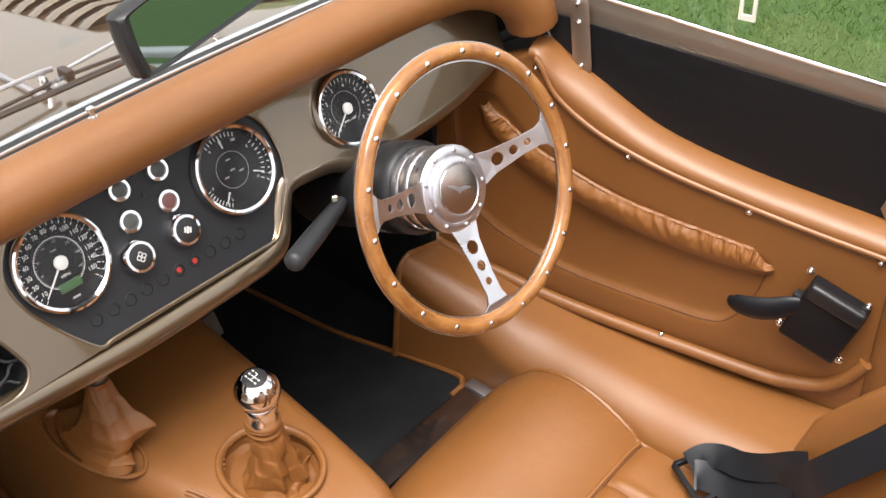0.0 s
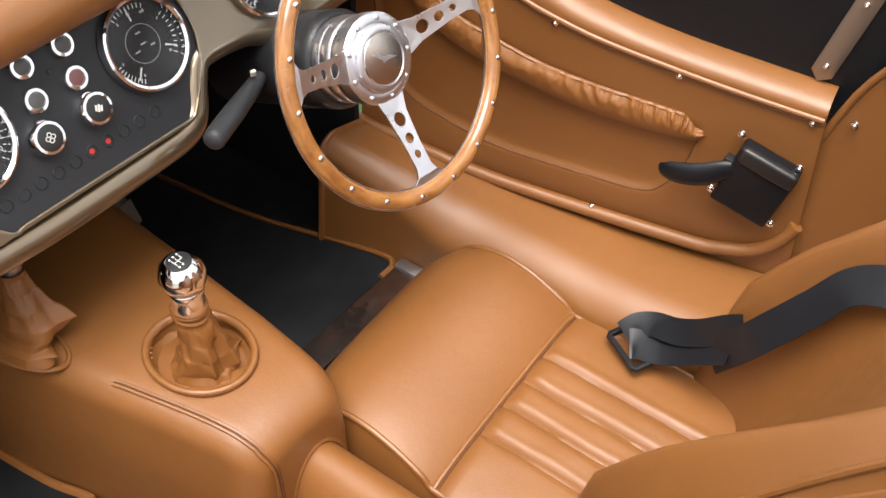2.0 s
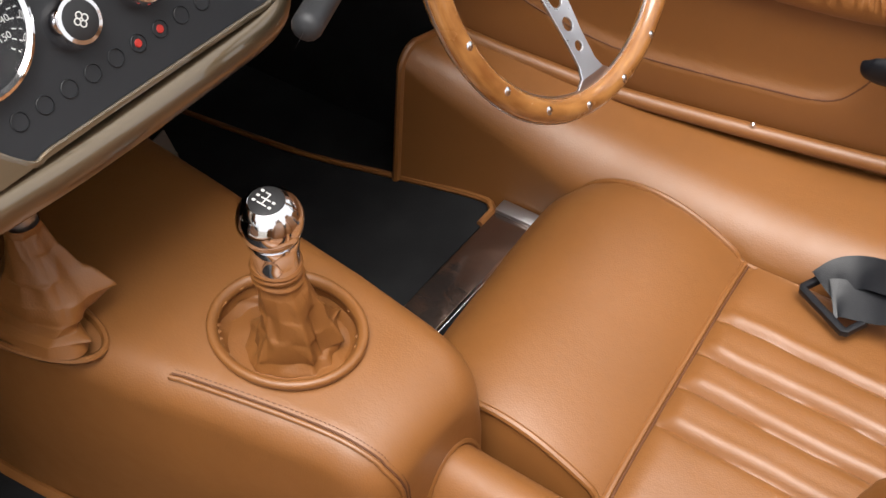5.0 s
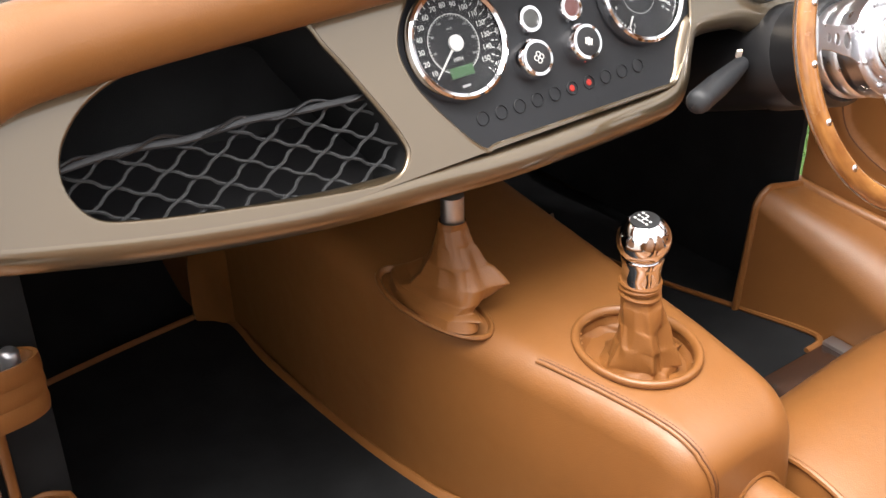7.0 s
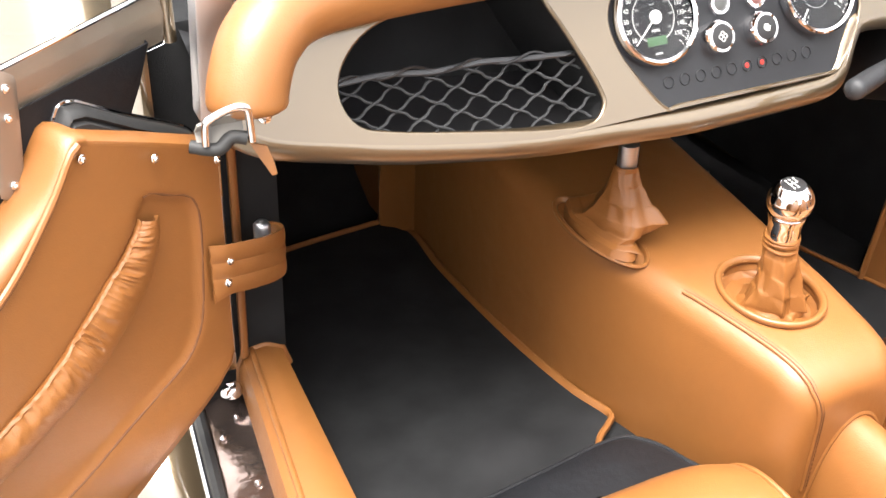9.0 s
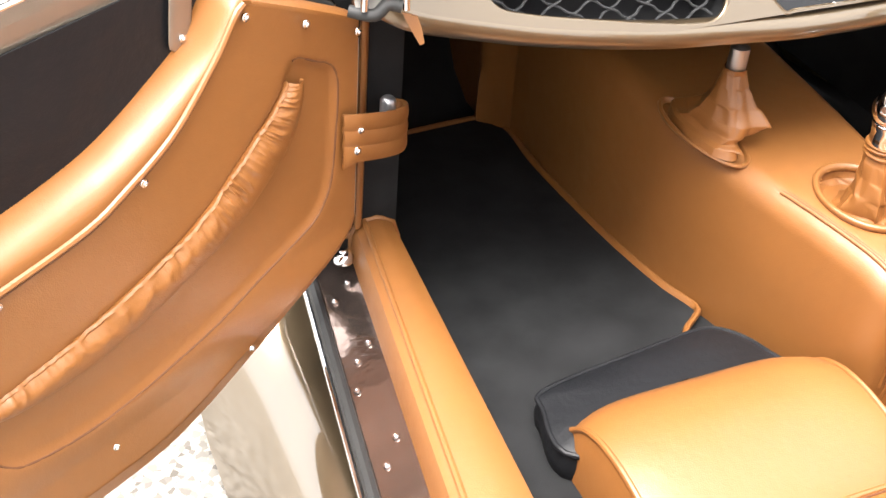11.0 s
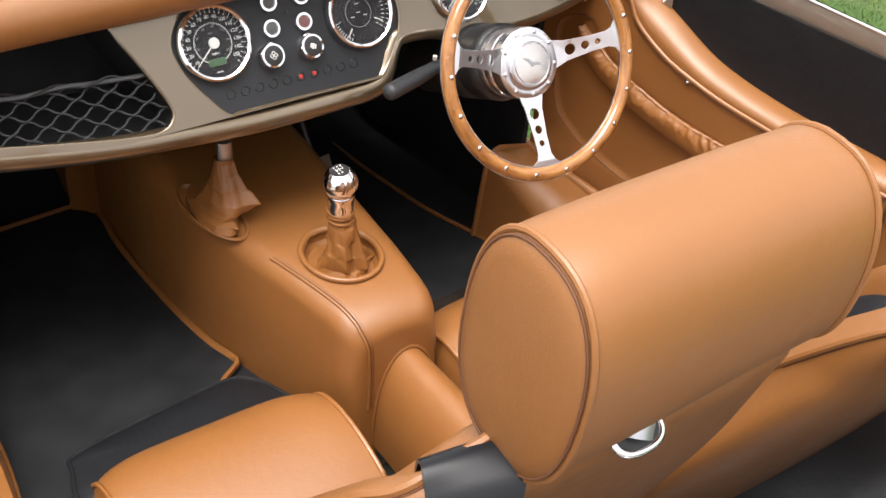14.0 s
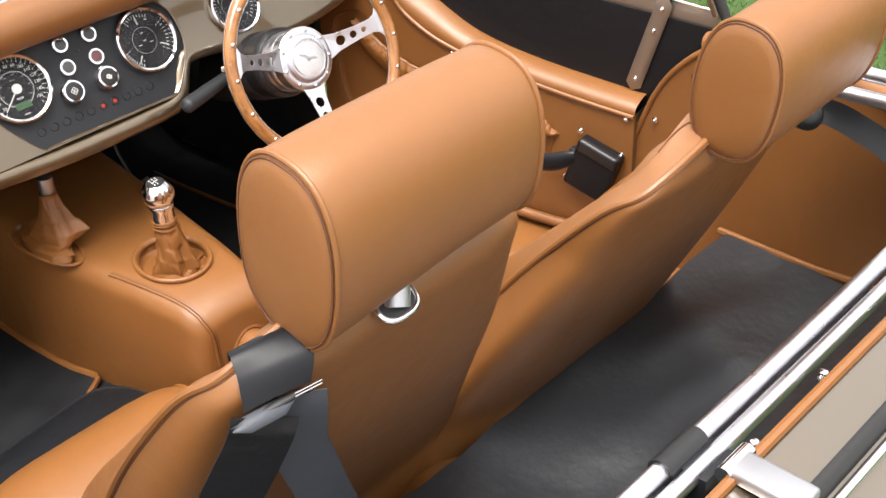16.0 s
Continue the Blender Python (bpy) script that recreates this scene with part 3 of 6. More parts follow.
# glovebox
part("glovebox_rim", tube([dpt(p.x, p.y, -0.0005) for p in glove_outline], 0.0036, 10, True), M["fascia"], dash)
rows = [[dpt(p.x, p.y, w) for p in glove_outline] for w in (0.0, -0.06, -0.13)]
bm = grid(rows, False, True)
bm.faces.new([bm.verts.new(dpt(p.x, p.y, -0.13)) for p in glove_outline])
part("glovebox_lining", bm, M["carpet"], dash, "black lined open glovebox")
net_top = [(-0.54, 0.112), (-0.48, 0.112), (-0.42, 0.108), (-0.36, 0.105), (-0.30, 0.101), (-0.232, 0.097)]


def in_glove(x, y):
    inside = False
    n = len(glove_outline)
    for i in range(n):
        a, b = glove_outline[i], glove_outline[(i + 1) % n]
        if (a.y > y) != (b.y > y) and x < (b.x - a.x) * (y - a.y) / (b.y - a.y) + a.x:
            inside = not inside
    return inside


net = empty("glovebox_net", "grey elastic diamond net across the open glovebox", "net")
cords = []
px = 0.0512
for fam in (1, -1):
    for k in range(-8, 9):
        seg = []
        x0 = -0.2914 + k * px
        for s in range(-75, 40):
            y = 0.0843 + s * 0.0014
            x = x0 + fam * (y - 0.0843) * 1.82
            knot = 2 * math.pi * (y - 0.0843) / 0.01406
            sag = fam * 0.0022 * math.sin(knot)
            if in_glove(x, y) and y < lerp(net_top, x) + 0.002:
                seg.append(dpt(x + sag, y, -0.018 + 0.0016 * fam * math.cos(knot / 2)))
            elif len(seg) > 3:
                break
            else:
                seg = []
        if len(seg) > 4:
            cords.append(seg)
for c in cords:
    part("cord", tube(c, 0.0017, 5), M["cord"], net)
part("elastic_edge", tube(smooth_path([dpt(x, y + 0.002 * math.sin(i * 2.4), -0.014) for i, (x, y) in enumerate(net_top)], 8), 0.0038, 8, flat=0.7), M["grey"], net, "corded grey elastic hem")
part("elastic_hem_cord", tube([dpt(-0.54 + 0.31 * t / 60, lerp(net_top, -0.54 + 0.31 * t / 60) + 0.0015 + 0.0045 * math.sin(t * 0.42), -0.0125 + 0.003 * math.cos(t * 0.42)) for t in range(61)], 0.0018, 6), M["black"], net)

# instrument panel
part("instrument_panel", plate(pan_s, -0.006, m=D @ pose(0, 0, -0.001)), M["panel"], dash, "charcoal satin panel insert")
rim = smooth_path([(x, y, 0) for x, y in panel_outline], 4, True)
part("panel_rim", tube([dpt(p.x, p.y, 0.0015) for p in rim], 0.0030, 8, True), M["fascia"], dash)


def txt(body, size, m, mat, parent, name="lettering", align="CENTER"):
    """Flat lettering from the built-in font, as a mesh part."""
    cu = bpy.data.curves.new(name, "FONT")
    cu.body, cu.size, cu.align_x, cu.align_y, cu.extrude = body, size, align, "CENTER", 0.0001
    ob = bpy.data.objects.new(name, cu)
    scene.collection.objects.link(ob)
    dg = bpy.context.evaluated_depsgraph_get()
    me = bpy.data.meshes.new_from_object(ob.evaluated_get(dg))
    bpy.data.objects.remove(ob)
    me.transform(m)
    me.materials.clear()
    me.materials.append(mat)
    o = new(name, me)
    o.parent = parent
    return o


def ticks(r0, r1, a0, a1, n, w, z):
    bm = bmesh.new()
    for k in range(n + 1):
        a = radians(a0 + (a1 - a0) * k / n)
        c, s = math.cos(a), math.sin(a)
        vs = [bm.verts.new((r * c - q * s, r * s + q * c, z)) for r, q in ((r0, -w), (r1, -w), (r1, w), (r0, w))]
        bm.faces.new(vs)
    return bm


def ring_flat(r0, r1, z, n=48, a0=0.0, a1=360.0):
    full = abs(a1 - a0) >= 360
    k = n if full else n + 1
    rows = [[(r * math.cos(radians(a0 + (a1 - a0) * i / n)), r * math.sin(radians(a0 + (a1 - a0) * i / n)), z) for i in range(k)] for r in (r0, r1)]
    return grid(rows, False, full)


def needle(parent, angle, length, hub, zz, m):
    bm = plate([(-0.008, -0.0014), (length, -0.0006), (length, 0.0006), (-0.008, 0.0014)], 0.0008, m=m @ pose(0, 0, zz, 0, 0, angle))
    part("needle", bm, M["mark"], parent, "white pointer")
    part("needle_hub", lathe([(hub, zz - 0.001), (hub, zz + 0.002), (hub * 0.8, zz + 0.003), (0, zz + 0.0032)], 24, m=m), M["mark"], parent)


def gauge(u, v, r, name, label, w=0.0045):
    """A chrome-rimmed round instrument seated in the fascia."""
    g = part(name, lathe([(r * 1.0, -0.004), (r, 0.004), (r * 0.975, 0.0085), (r * 0.93, 0.010), (r * 0.87, 0.008), (r * 0.85, 0.002), (r * 0.845, -0.0045)], 56, close=True, m=D @ pose(u, v, w)), M["chrome"], dash, label)
    m = D @ pose(u, v, w)
    cover = part("cover_glass", lathe([(r * 0.865, 0.0035), (r * 0.8, 0.0048), (r * 0.4, 0.0062), (0, 0.0066)], 40, m=m), M["lens_glass"], g, "domed clear gauge glass")
    cover.visible_shadow = False
    part("dial", lathe([(r * 0.875, -0.0035), (r * 0.86, -0.003), (0, -0.003)], 48, m=m), M["dial"], g, "black dial face")
    return g, m


R1 = 0.0605
g, m = gauge(-0.1225, 0.119, R1, "speedometer", "chrome-rimmed black speedometer with white numerals")
bm = ticks(0.0462, 0.0500, 225, -45, 30, 0.0005, -0.0026)
bm.transform(m)
tagged(part("scale", bm, M["mark"], g), "white scale marks", kind="stuff")
bm = ticks(0.0285, 0.031, 240, -60, 48, 0.0003, -0.0026)
bm2 = ring_flat(0.0305, 0.0312, -0.0026, 60, -60, 240)
bm.transform(m), bm2.transform(m)
tagged(part("inner_scale", bm, M["mark"], g), "fine white scale marks", kind="stuff")
part("inner_circle", bm2, M["mark"], g)
for k in range(15):
    a = radians(225 - 270 * k / 15 - 9)
    txt(str(10 + 10 * k), 0.0078, m @ pose(0.0405 * math.cos(a), 0.0405 * math.sin(a), -0.0025), M["mark"], g)
for k in range(8):
    a = radians(240 - 300 * k / 8 - 12)
    txt(str(20 + 30 * k), 0.0038, m @ pose(0.0255 * math.cos(a), 0.0255 * math.sin(a), -0.0025), M["markgrey"], g)
txt("MPH", 0.006, m @ pose(0, -0.0165, -0.0024), M["mark"], g)
txt("km/h", 0.0038, m @ pose(0, 0.016, -0.0024), M["markgrey"], g)
part("display", box(-0.0145, 0.0145, -0.0345, -0.0235, -0.003, -0.002, 0.0006, m=m), M["lcd"], g, "green odometer display")
bm = box(-0.005, 0.005, -0.0455, -0.043, -0.0028, -0.0022, 0, m=m)
part("maker_bar", bm, M["markgrey"], g)
needle(g, 222, 0.045, 0.0085, 0.001, m)

g, m = gauge(0.1362, 0.1152, R1, "combination_gauge", "chrome-rimmed black gauge for fuel, oil and water")
bm = ring_flat(0.0235, 0.0243, -0.0026, 48)
bm.transform(m)
part("inner_circle", bm, M["markgrey"], g)
for a0, a1, lab in ((120, 62, ("0", "50", "100")), (28, -38, ("C", "", "H")), (242, 195, ("E", "", "F"))):
    bm = ticks(0.043, 0.0485, a0, a1, 8, 0.0006, -0.0026)
    bm.transform(m)
    tagged(part("scale", bm, M["mark"], g), "white scale marks", kind="stuff")
    for i, tx in enumerate(lab):
        if tx:
            a = radians(a0 + (a1 - a0) * i / 2)
            txt(tx, 0.0052, m @ pose(0.0385 * math.cos(a), 0.0385 * math.sin(a), -0.0025), M["mark"], g)
for a, l in ((92, 0.046), (-28, 0.046), (232, 0.046)):
    bm = plate([(0.03, -0.0011), (l, -0.0007), (l, 0.0007), (0.03, 0.0011)], 0.0008, m=m @ pose(0, 0, -0.0015, 0, 0, a))
    part("needle", bm, M["mark"], g)
bm = bmesh.new()
for x, y in ((0, 0), (0.012, -0.006), (-0.012, -0.006), (0, 0.014)):
    box(x - 0.0035, x + 0.0035, y - 0.001, y + 0.001, -0.0028, -0.0022, 0, bm=bm, m=m)
part("legend_bars", bm, M["markgrey"], g)

g, m = gauge(0.335, 0.113, R1 * 0.9, "rev_counter", "chrome-rimmed black rev counter with white scale", 0.0095)
bm = ticks(0.0375, 0.043, 225, -45, 28, 0.0005, -0.0026)
bm.transform(m)
tagged(part("scale", bm, M["mark"], g), "white scale marks", kind="stuff")
bm = ring_flat(0.024, 0.0247, -0.0026, 60, -60, 240)
bm.transform(m)
part("inner_circle", bm, M["markgrey"], g)
for k in range(8):
    a = radians(225 - 270 * k / 7)
    txt(str(k), 0.0075, m @ pose(0.032 * math.cos(a), 0.032 * math.sin(a), -0.0025), M["mark"], g)
txt("RPM x 1000", 0.0045, m @ pose(0, -0.0165, -0.0024), M["mark"], g)
needle(g, 219, 0.04, 0.008, 0.001, m)


def push(u, v, mat, label):
    b = part("push_button", lathe([(0.0155, -0.002), (0.0155, 0.004), (0.014, 0.0065), (0.0105, 0.0068), (0.0098, 0.005)], 30, m=D @ pose(u, v, 0)), M["chrome"], dash, label)
    part("lens", lathe([(0.0100, 0.003), (0.0096, 0.0052), (0.008, 0.006), (0, 0.0063)], 26, m=D @ pose(u, v, 0)), mat, b)


push(-0.0174, 0.161, M["lens"], "chrome push button with grey lens")
push(0.0398, 0.161, M["lens"], "chrome push button with grey lens")
push(-0.0225, 0.121, M["lens"], "chrome push button with grey lens")
push(0.035, 0.1205, M["redlens"], "chrome hazard button with reddish lens")
part("sensor_dot", lathe([(0.0028, 0), (0.0022, 0.001), (0, 0.0012)], 12, m=D @ pose(0.011, 0.141, -0.001)), M["black"], dash)


def knob(u, v, label, style):
    k = part("rotary_knob", lathe([(0.0225, -0.002), (0.0225, 0.006), (0.0215, 0.012), (0.0190, 0.0165), (0.0158, 0.0170), (0.0155, 0.0160)], 36, m=D @ pose(u, v, 0)), M["chrome"], dash, label)
    part("knob_face", lathe([(0.0158, 0.012), (0.0156, 0.0168), (0.013, 0.0175), (0, 0.0178)], 32, m=D @ pose(u, v, 0)), M["black"], k, "black cap")
    bm = bmesh.new()
    m = D @ pose(u, v, 0.0176)
    if style == "fan":
        for q in range(4):
            lathe([(0.0031, 0.0), (0.0031, 0.0006), (0.0021, 0.0006), (0.0021, 0.0)], 14, bm, m @ pose(0.0036 * math.cos(radians(90 * q)), 0.0036 * math.sin(radians(90 * q)), 0), True)
    else:
        for q in (-0.0035, 0.0, 0.0035):
            box(q - 0.0013, q + 0.0013, -0.0045 + abs(q) * 0.3, 0.0045 - abs(q) * 0.3, 0, 0.0006, 0, bm=bm, m=m @ pose(0, 0, 0, 0, 0, -25))
    part("symbol", bm, M["mark"], k)


knob(-0.0357, 0.0798, "chrome rotary fan knob with black face", "fan")
knob(0.0346, 0.080, "chrome rotary heater knob with black face", "heat")
for k in range(10):
    u = -0.114 + 0.0246 * k
    lit = k in (5, 6)
    w = part("warning_light", lathe([(0.0078, -0.0015), (0.0078, 0.0), (0.0072, 0.0005), (0.0068, -0.0008), (0, -0.0009)], 22, m=D @ pose(u, 0.0375, 0.0)), M["panel"], dash, "lit red warning light" if lit else "dark warning light")
    if lit:
        part("warning_lamp", lathe([(0.0036, -0.0006), (0.003, 0.0002), (0, 0.0004)], 20, m=D @ pose(u, 0.0375, 0.0)), M["glow"], w, "glowing red lens")

# padded roll along the top of the dashboard
roll = empty("dashboard_roll", "padded tan leather roll along the dashboard top", "dashboard padding")
rp = smooth_path([(-0.663, 0.09, 0.895), (-0.658, 0.097, 0.925), (-0.635, 0.115, 0.962), (-0.585, 0.14, 0.982), (-0.48, 0.158, 0.984), (-0.25, 0.168, 0.982), (0, 0.171, 0.982), (0.25, 0.168, 0.982), (0.48, 0.158, 0.984), (0.59, 0.14, 0.978), (0.65, 0.115, 0.952), (0.678, 0.1, 0.915), (0.688, 0.095, 0.88)], 8)
part("pad", tube(rp, 0.041, 22, ease=0.012), M["tan"], roll)
for x in (-0.023, -0.56, 0.5):
    part("stud", lathe([(0.006, 0), (0.006, 0.003), (0.0035, 0.004), (0.0035, 0.009), (0.0055, 0.010), (0.0055, 0.014), (0.003, 0.016), (0, 0.016)], 16, m=pose(x, 0.178, 1.021, -12, 0, 0)), M["chrome"], roll, "small chrome lift-the-dot stud")

# ---------------------------------------------------------------- steering wheel
WC = Vector((0.3474, -0.0717, 0.8342))
W = frame_from(WC, (0.89914, -0.1799, -0.39898), (0.43742, 0.33878, 0.833))  # z toward the driver
wheel = empty("steering_wheel", "riveted wood-rim steering wheel with drilled aluminium spokes", "steering wheel", m=W)
RR = 0.1805
part("rim", tube([(RR * math.cos(a), RR * math.sin(a), 0.001) for a in [2 * math.pi * k / 96 for k in range(96)]], 0.0118, 16, True), M["wood"], wheel, "varnished wood rim")
bm = lathe([(RR - 0.0135, -0.0012), (RR - 0.0135, 0.0012), (RR + 0.0125, 0.0012), (RR + 0.0125, -0.0012)], 96, close=True)
part("rim_core", bm, M["alu"], wheel, "aluminium rim core")
for k in range(18):
    a = radians(180 - 20 * k)
    part("rivet", lathe([(0.0042, 0.0), (0.004, 0.0008), (0.0022, 0.0018), (0, 0.002)], 12, m=pose(RR * math.cos(a), RR * math.sin(a), 0.0122)), M["chrome"], wheel)
SPOKES = [190.0, 290.0, 30.0]
for a in SPOKES:
    pts = [(0.045, 0.026), (0.075, 0.0175), (0.12, 0.0135), (0.148, 0.0135), (0.158, 0.018), (0.168, 0.033), (0.1745, 0.036), (0.1745, -0.036), (0.168, -0.033), (0.158, -0.018), (0.148, -0.0135), (0.12, -0.0135), (0.075, -0.0175), (0.045, -0.026)]
    holes = [circle(0.0092, 20, 0.083), circle(0.0068, 18, 0.109), circle(0.005, 16, 0.131)]
    bm = plate(pts, 0.003, holes, m=pose(0, 0, -0.0015, 0, 0, a), bevel=0.0006)
    for v in bm.verts:  # dish toward the column
        r = math.hypot(v.co.x, v.co.y)
        v.co.z -= 0.0345 * min(1.0, max(0, (0.162 - r) / 0.105))
    part("spoke", bm, M["alu"], wheel, "drilled aluminium spoke", smooth=False)
hub = part("hub_ring", lathe([(0.0595, -0.05), (0.0595, -0.0335), (0.057, -0.031), (0.046, -0.030), (0.0445, -0.0305), (0.0435, -0.025), (0.040, -0.023), (0.036, -0.023), (0.035, -0.0245), (0, -0.0238)], 56), M["alu"], wheel, "polished aluminium centre boss")
part("hub_disc", lathe([(0.0338, -0.0238), (0.033, -0.0228), (0.018, -0.0222), (0, -0.022)], 48), M["chrome_soft"], hub, "mirror-polished centre disc")
for k in range(9):
    a = radians(40 * k + 15)
    part("hub_screw", lathe([(0.0036, -0.031), (0.0036, -0.029), (0.0026, -0.028), (0, -0.0278)], 12, m=pose(0.0518 * math.cos(a), 0.0518 * math.sin(a), 0)), M["satin"], hub)
bm = plate([(0, -0.004), (0.004, 0.0), (0.022, 0.006), (0.010, 0.0075), (0.0, 0.0045), (-0.010, 0.0075), (-0.022, 0.006), (-0.004, 0.0)], 0.0007, m=pose(0, -0.002, -0.0222))
part("winged_badge", bm, M["satin"], hub, "plain winged emblem shape")
part("boss_sleeve", lathe([(0.0555, -0.1), (0.0575, -0.088), (0.0555, -0.084), (0.0575, -0.08), (0.0575, -0.066), (0.0555, -0.063), (0.058, -0.059), (0.058, -0.048)], 48), M["alu"], wheel, "ribbed aluminium boss sleeve")
col = empty("steering_column", "black steering column shroud with indicator stalk", "steering column", m=W)
part("shroud", lathe([(0.060, -0.098), (0.066, -0.105), (0.066, -0.12), (0.063, -0.2), (0.06, -0.33)], 32), M["black"], col, "black plastic shroud")
bm = lathe([(0.062, -0.15), (0.066, -0.155), (0.066, -0.20), (0.06, -0.205)], 24)
part("switch_collar", bm, M["black"], col, "black switch collar")
part("stalk", tube(smooth_path([W.inverted() @ Vector(p) for p in ((0.285, 0.112, 0.770), (0.262, 0.102, 0.771), (0.22, 0.084, 0.774), (0.17, 0.063, 0.778), (0.140, 0.050, 0.781), (0.128, 0.045, 0.782))], 6), lambda t: 0.009 + 0.0055 * min(1, t * 2.0), 14, ease=0.010), M["grey"], col, "dark grey indicator stalk")

part("stalk_tip", tube([W.inverted() @ Vector(p) for p in ((0.130, 0.0458, 0.782), (0.104, 0.034, 0.783))], 0.0028, 8, ease=0.003), M["black"], col)
part("white_clip", box(-0.0035, 0.0035, -0.002, 0.002, -0.005, 0.005, 0.0008, m=W.inverted() @ pose(0.258, 0.098, 0.792, 20, 0, -25)), M["cream"], col, "small white cable clip")


# ---------------------------------------------------------------- seats
def cushion(parent, cx, half, yf, dz, swell=0.0, skew=0.0):
    """Seat base: rounded front bolster, piped edge, cross seam and three flat pleats between sharp creases."""
    prof = [(0.005, 0.255), (0.012, 0.30), (0.010, 0.335), (-0.004, 0.364), (-0.028, 0.385), (-0.065, 0.398), (-0.11, 0.401), (-0.155, 0.396), (-0.195, 0.386), (-0.232, 0.373), (-0.250, 0.361)]
    prof = [(y, z + swell * max(0.0, math.sin(math.pi * min(1.0, max(0.0, (0.012 - y) / 0.262))))) for y, z in prof]
    ends = (-0.250, 0.358)
    rows = []
    nu = 34
    for y, z in prof:
        bow = 0.02 * max(0.0, 1 + y / 0.25)
        rows.append([(cx + half * u, yf + y + skew * u - bow * abs(u) ** 6, z + dz - 0.012 * abs(u) ** 5 * (1 if z > 0.34 else 0)) for u in [-1 + 2 * k / nu for k in range(nu + 1)]])
    part("front_bolster", grid(rows), M["tan"], parent)
    creases = (-0.43, -0.13, 0.15, 0.45)
    rows = []
    nv, nu = 26, 190
    for j in range(nv + 1):
        y = ends[0] - 0.42 * (j / nv) ** 1.4
        near = min(1.0, (j / nv) ** 1.4 * 0.42 / 0.022)
        row = []
        for k in range(nu + 1):
            u = -1 + 2 * k / nu
            z = ends[1] + 0.010 * min(1.0, near) - 0.012 * (j / nv) - 0.012 * abs(u) ** 5
            for c in creases:
                q = (u - c - 0.006 * math.sin(j * 0.5 + c * 9)) / 0.030
                z -= 0.0068 * math.exp(-abs(q) ** 1.15) * min(1.0, 0.15 + near)
                z += 0.0016 * math.exp(-((q - 2.0) / 1.3) ** 2) * near
            if creases[0] < u < creases[-1]:
                w = [(u - a) / (b - a) for a, b in zip(creases, creases[1:]) if a <= u <= b][0]
                z += 0.0048 * (4 * w * (1 - w)) ** 0.6 * near
            row.append((cx + half * u, yf + y + skew * u, z + dz + 0.0012 * near * noise.noise(Vector((u * 5, y * 30, cx)))))
        rows.append(row)
    part("pleated_top", grid(rows), M["tan"], parent, "tan leather with lengthwise pleats")
    across = [-1 + k / 12 for k in range(25)]
    part("cross_seam", tube([(cx + half * u, yf + skew * u + ends[0] - 0.0055, ends[1] + 0.0035 + dz - 0.011 * abs(u) ** 5) for u in across], 0.0014, 6), M["stitch"], parent)
    part("cross_piping", tube([(cx + half * u, yf + skew * u + ends[0], ends[1] + 0.0035 + dz - 0.011 * abs(u) ** 5) for u in across], 0.0042, 8), M["tan"], parent)
    for s in (-1, 1):
        path = [(cx + s * half, yf + s * skew + y - 0.02 * max(0.0, 1 + y / 0.25), z + dz - (0.012 if z > 0.34 else 0)) for y, z in prof[1:]] + [(cx + s * half, yf + s * skew + ends[0] - 0.42 * k / 6, ends[1] - 0.008 - 0.008 * k / 6 + dz) for k in range(1, 7)]
        part("edge_piping", tube(smooth_path(path, 3), 0.0045, 8), M["tan"], parent)
        rows = [[Vector(p) for p in path], [Vector(p) + Vector((s * 0.010, 0, -0.03)) for p in path], [Vector((p[0] + s * 0.012, p[1], 0.25)) for p in path]]
        part("side_panel", grid(rows), M["tan"], parent)


SPINE = [(-0.60, 0.33), (-0.655, 0.44), (-0.715, 0.56), (-0.785, 0.70), (-0.855, 0.84), (-0.905, 0.95), (-0.94, 1.03), (-0.956, 1.066), (-0.956, 1.088), (-0.944, 1.104), (-0.925, 1.110)]
SHAPE = [(0.205, 0.08), (0.225, 0.12), (0.238, 0.135), (0.242, 0.13), (0.24, 0.115), (0.234, 0.09), (0.222, 0.066), (0.203, 0.046), (0.172, 0.034), (0.12, 0.022)]


ROLL = [(0.33, 0.12), (0.44, 0.15), (0.56, 0.175), (0.66, 0.16), (0.75, 0.135), (0.84, 0.105), (0.95, 0.072), (1.03, 0.05), (1.08, 0.032), (1.1, 0.02)]
INNER = [(0.33, 0.24), (0.44, 0.23), (0.56, 0.19), (0.70, 0.12), (0.84, 0.05), (0.95, 0.0)]


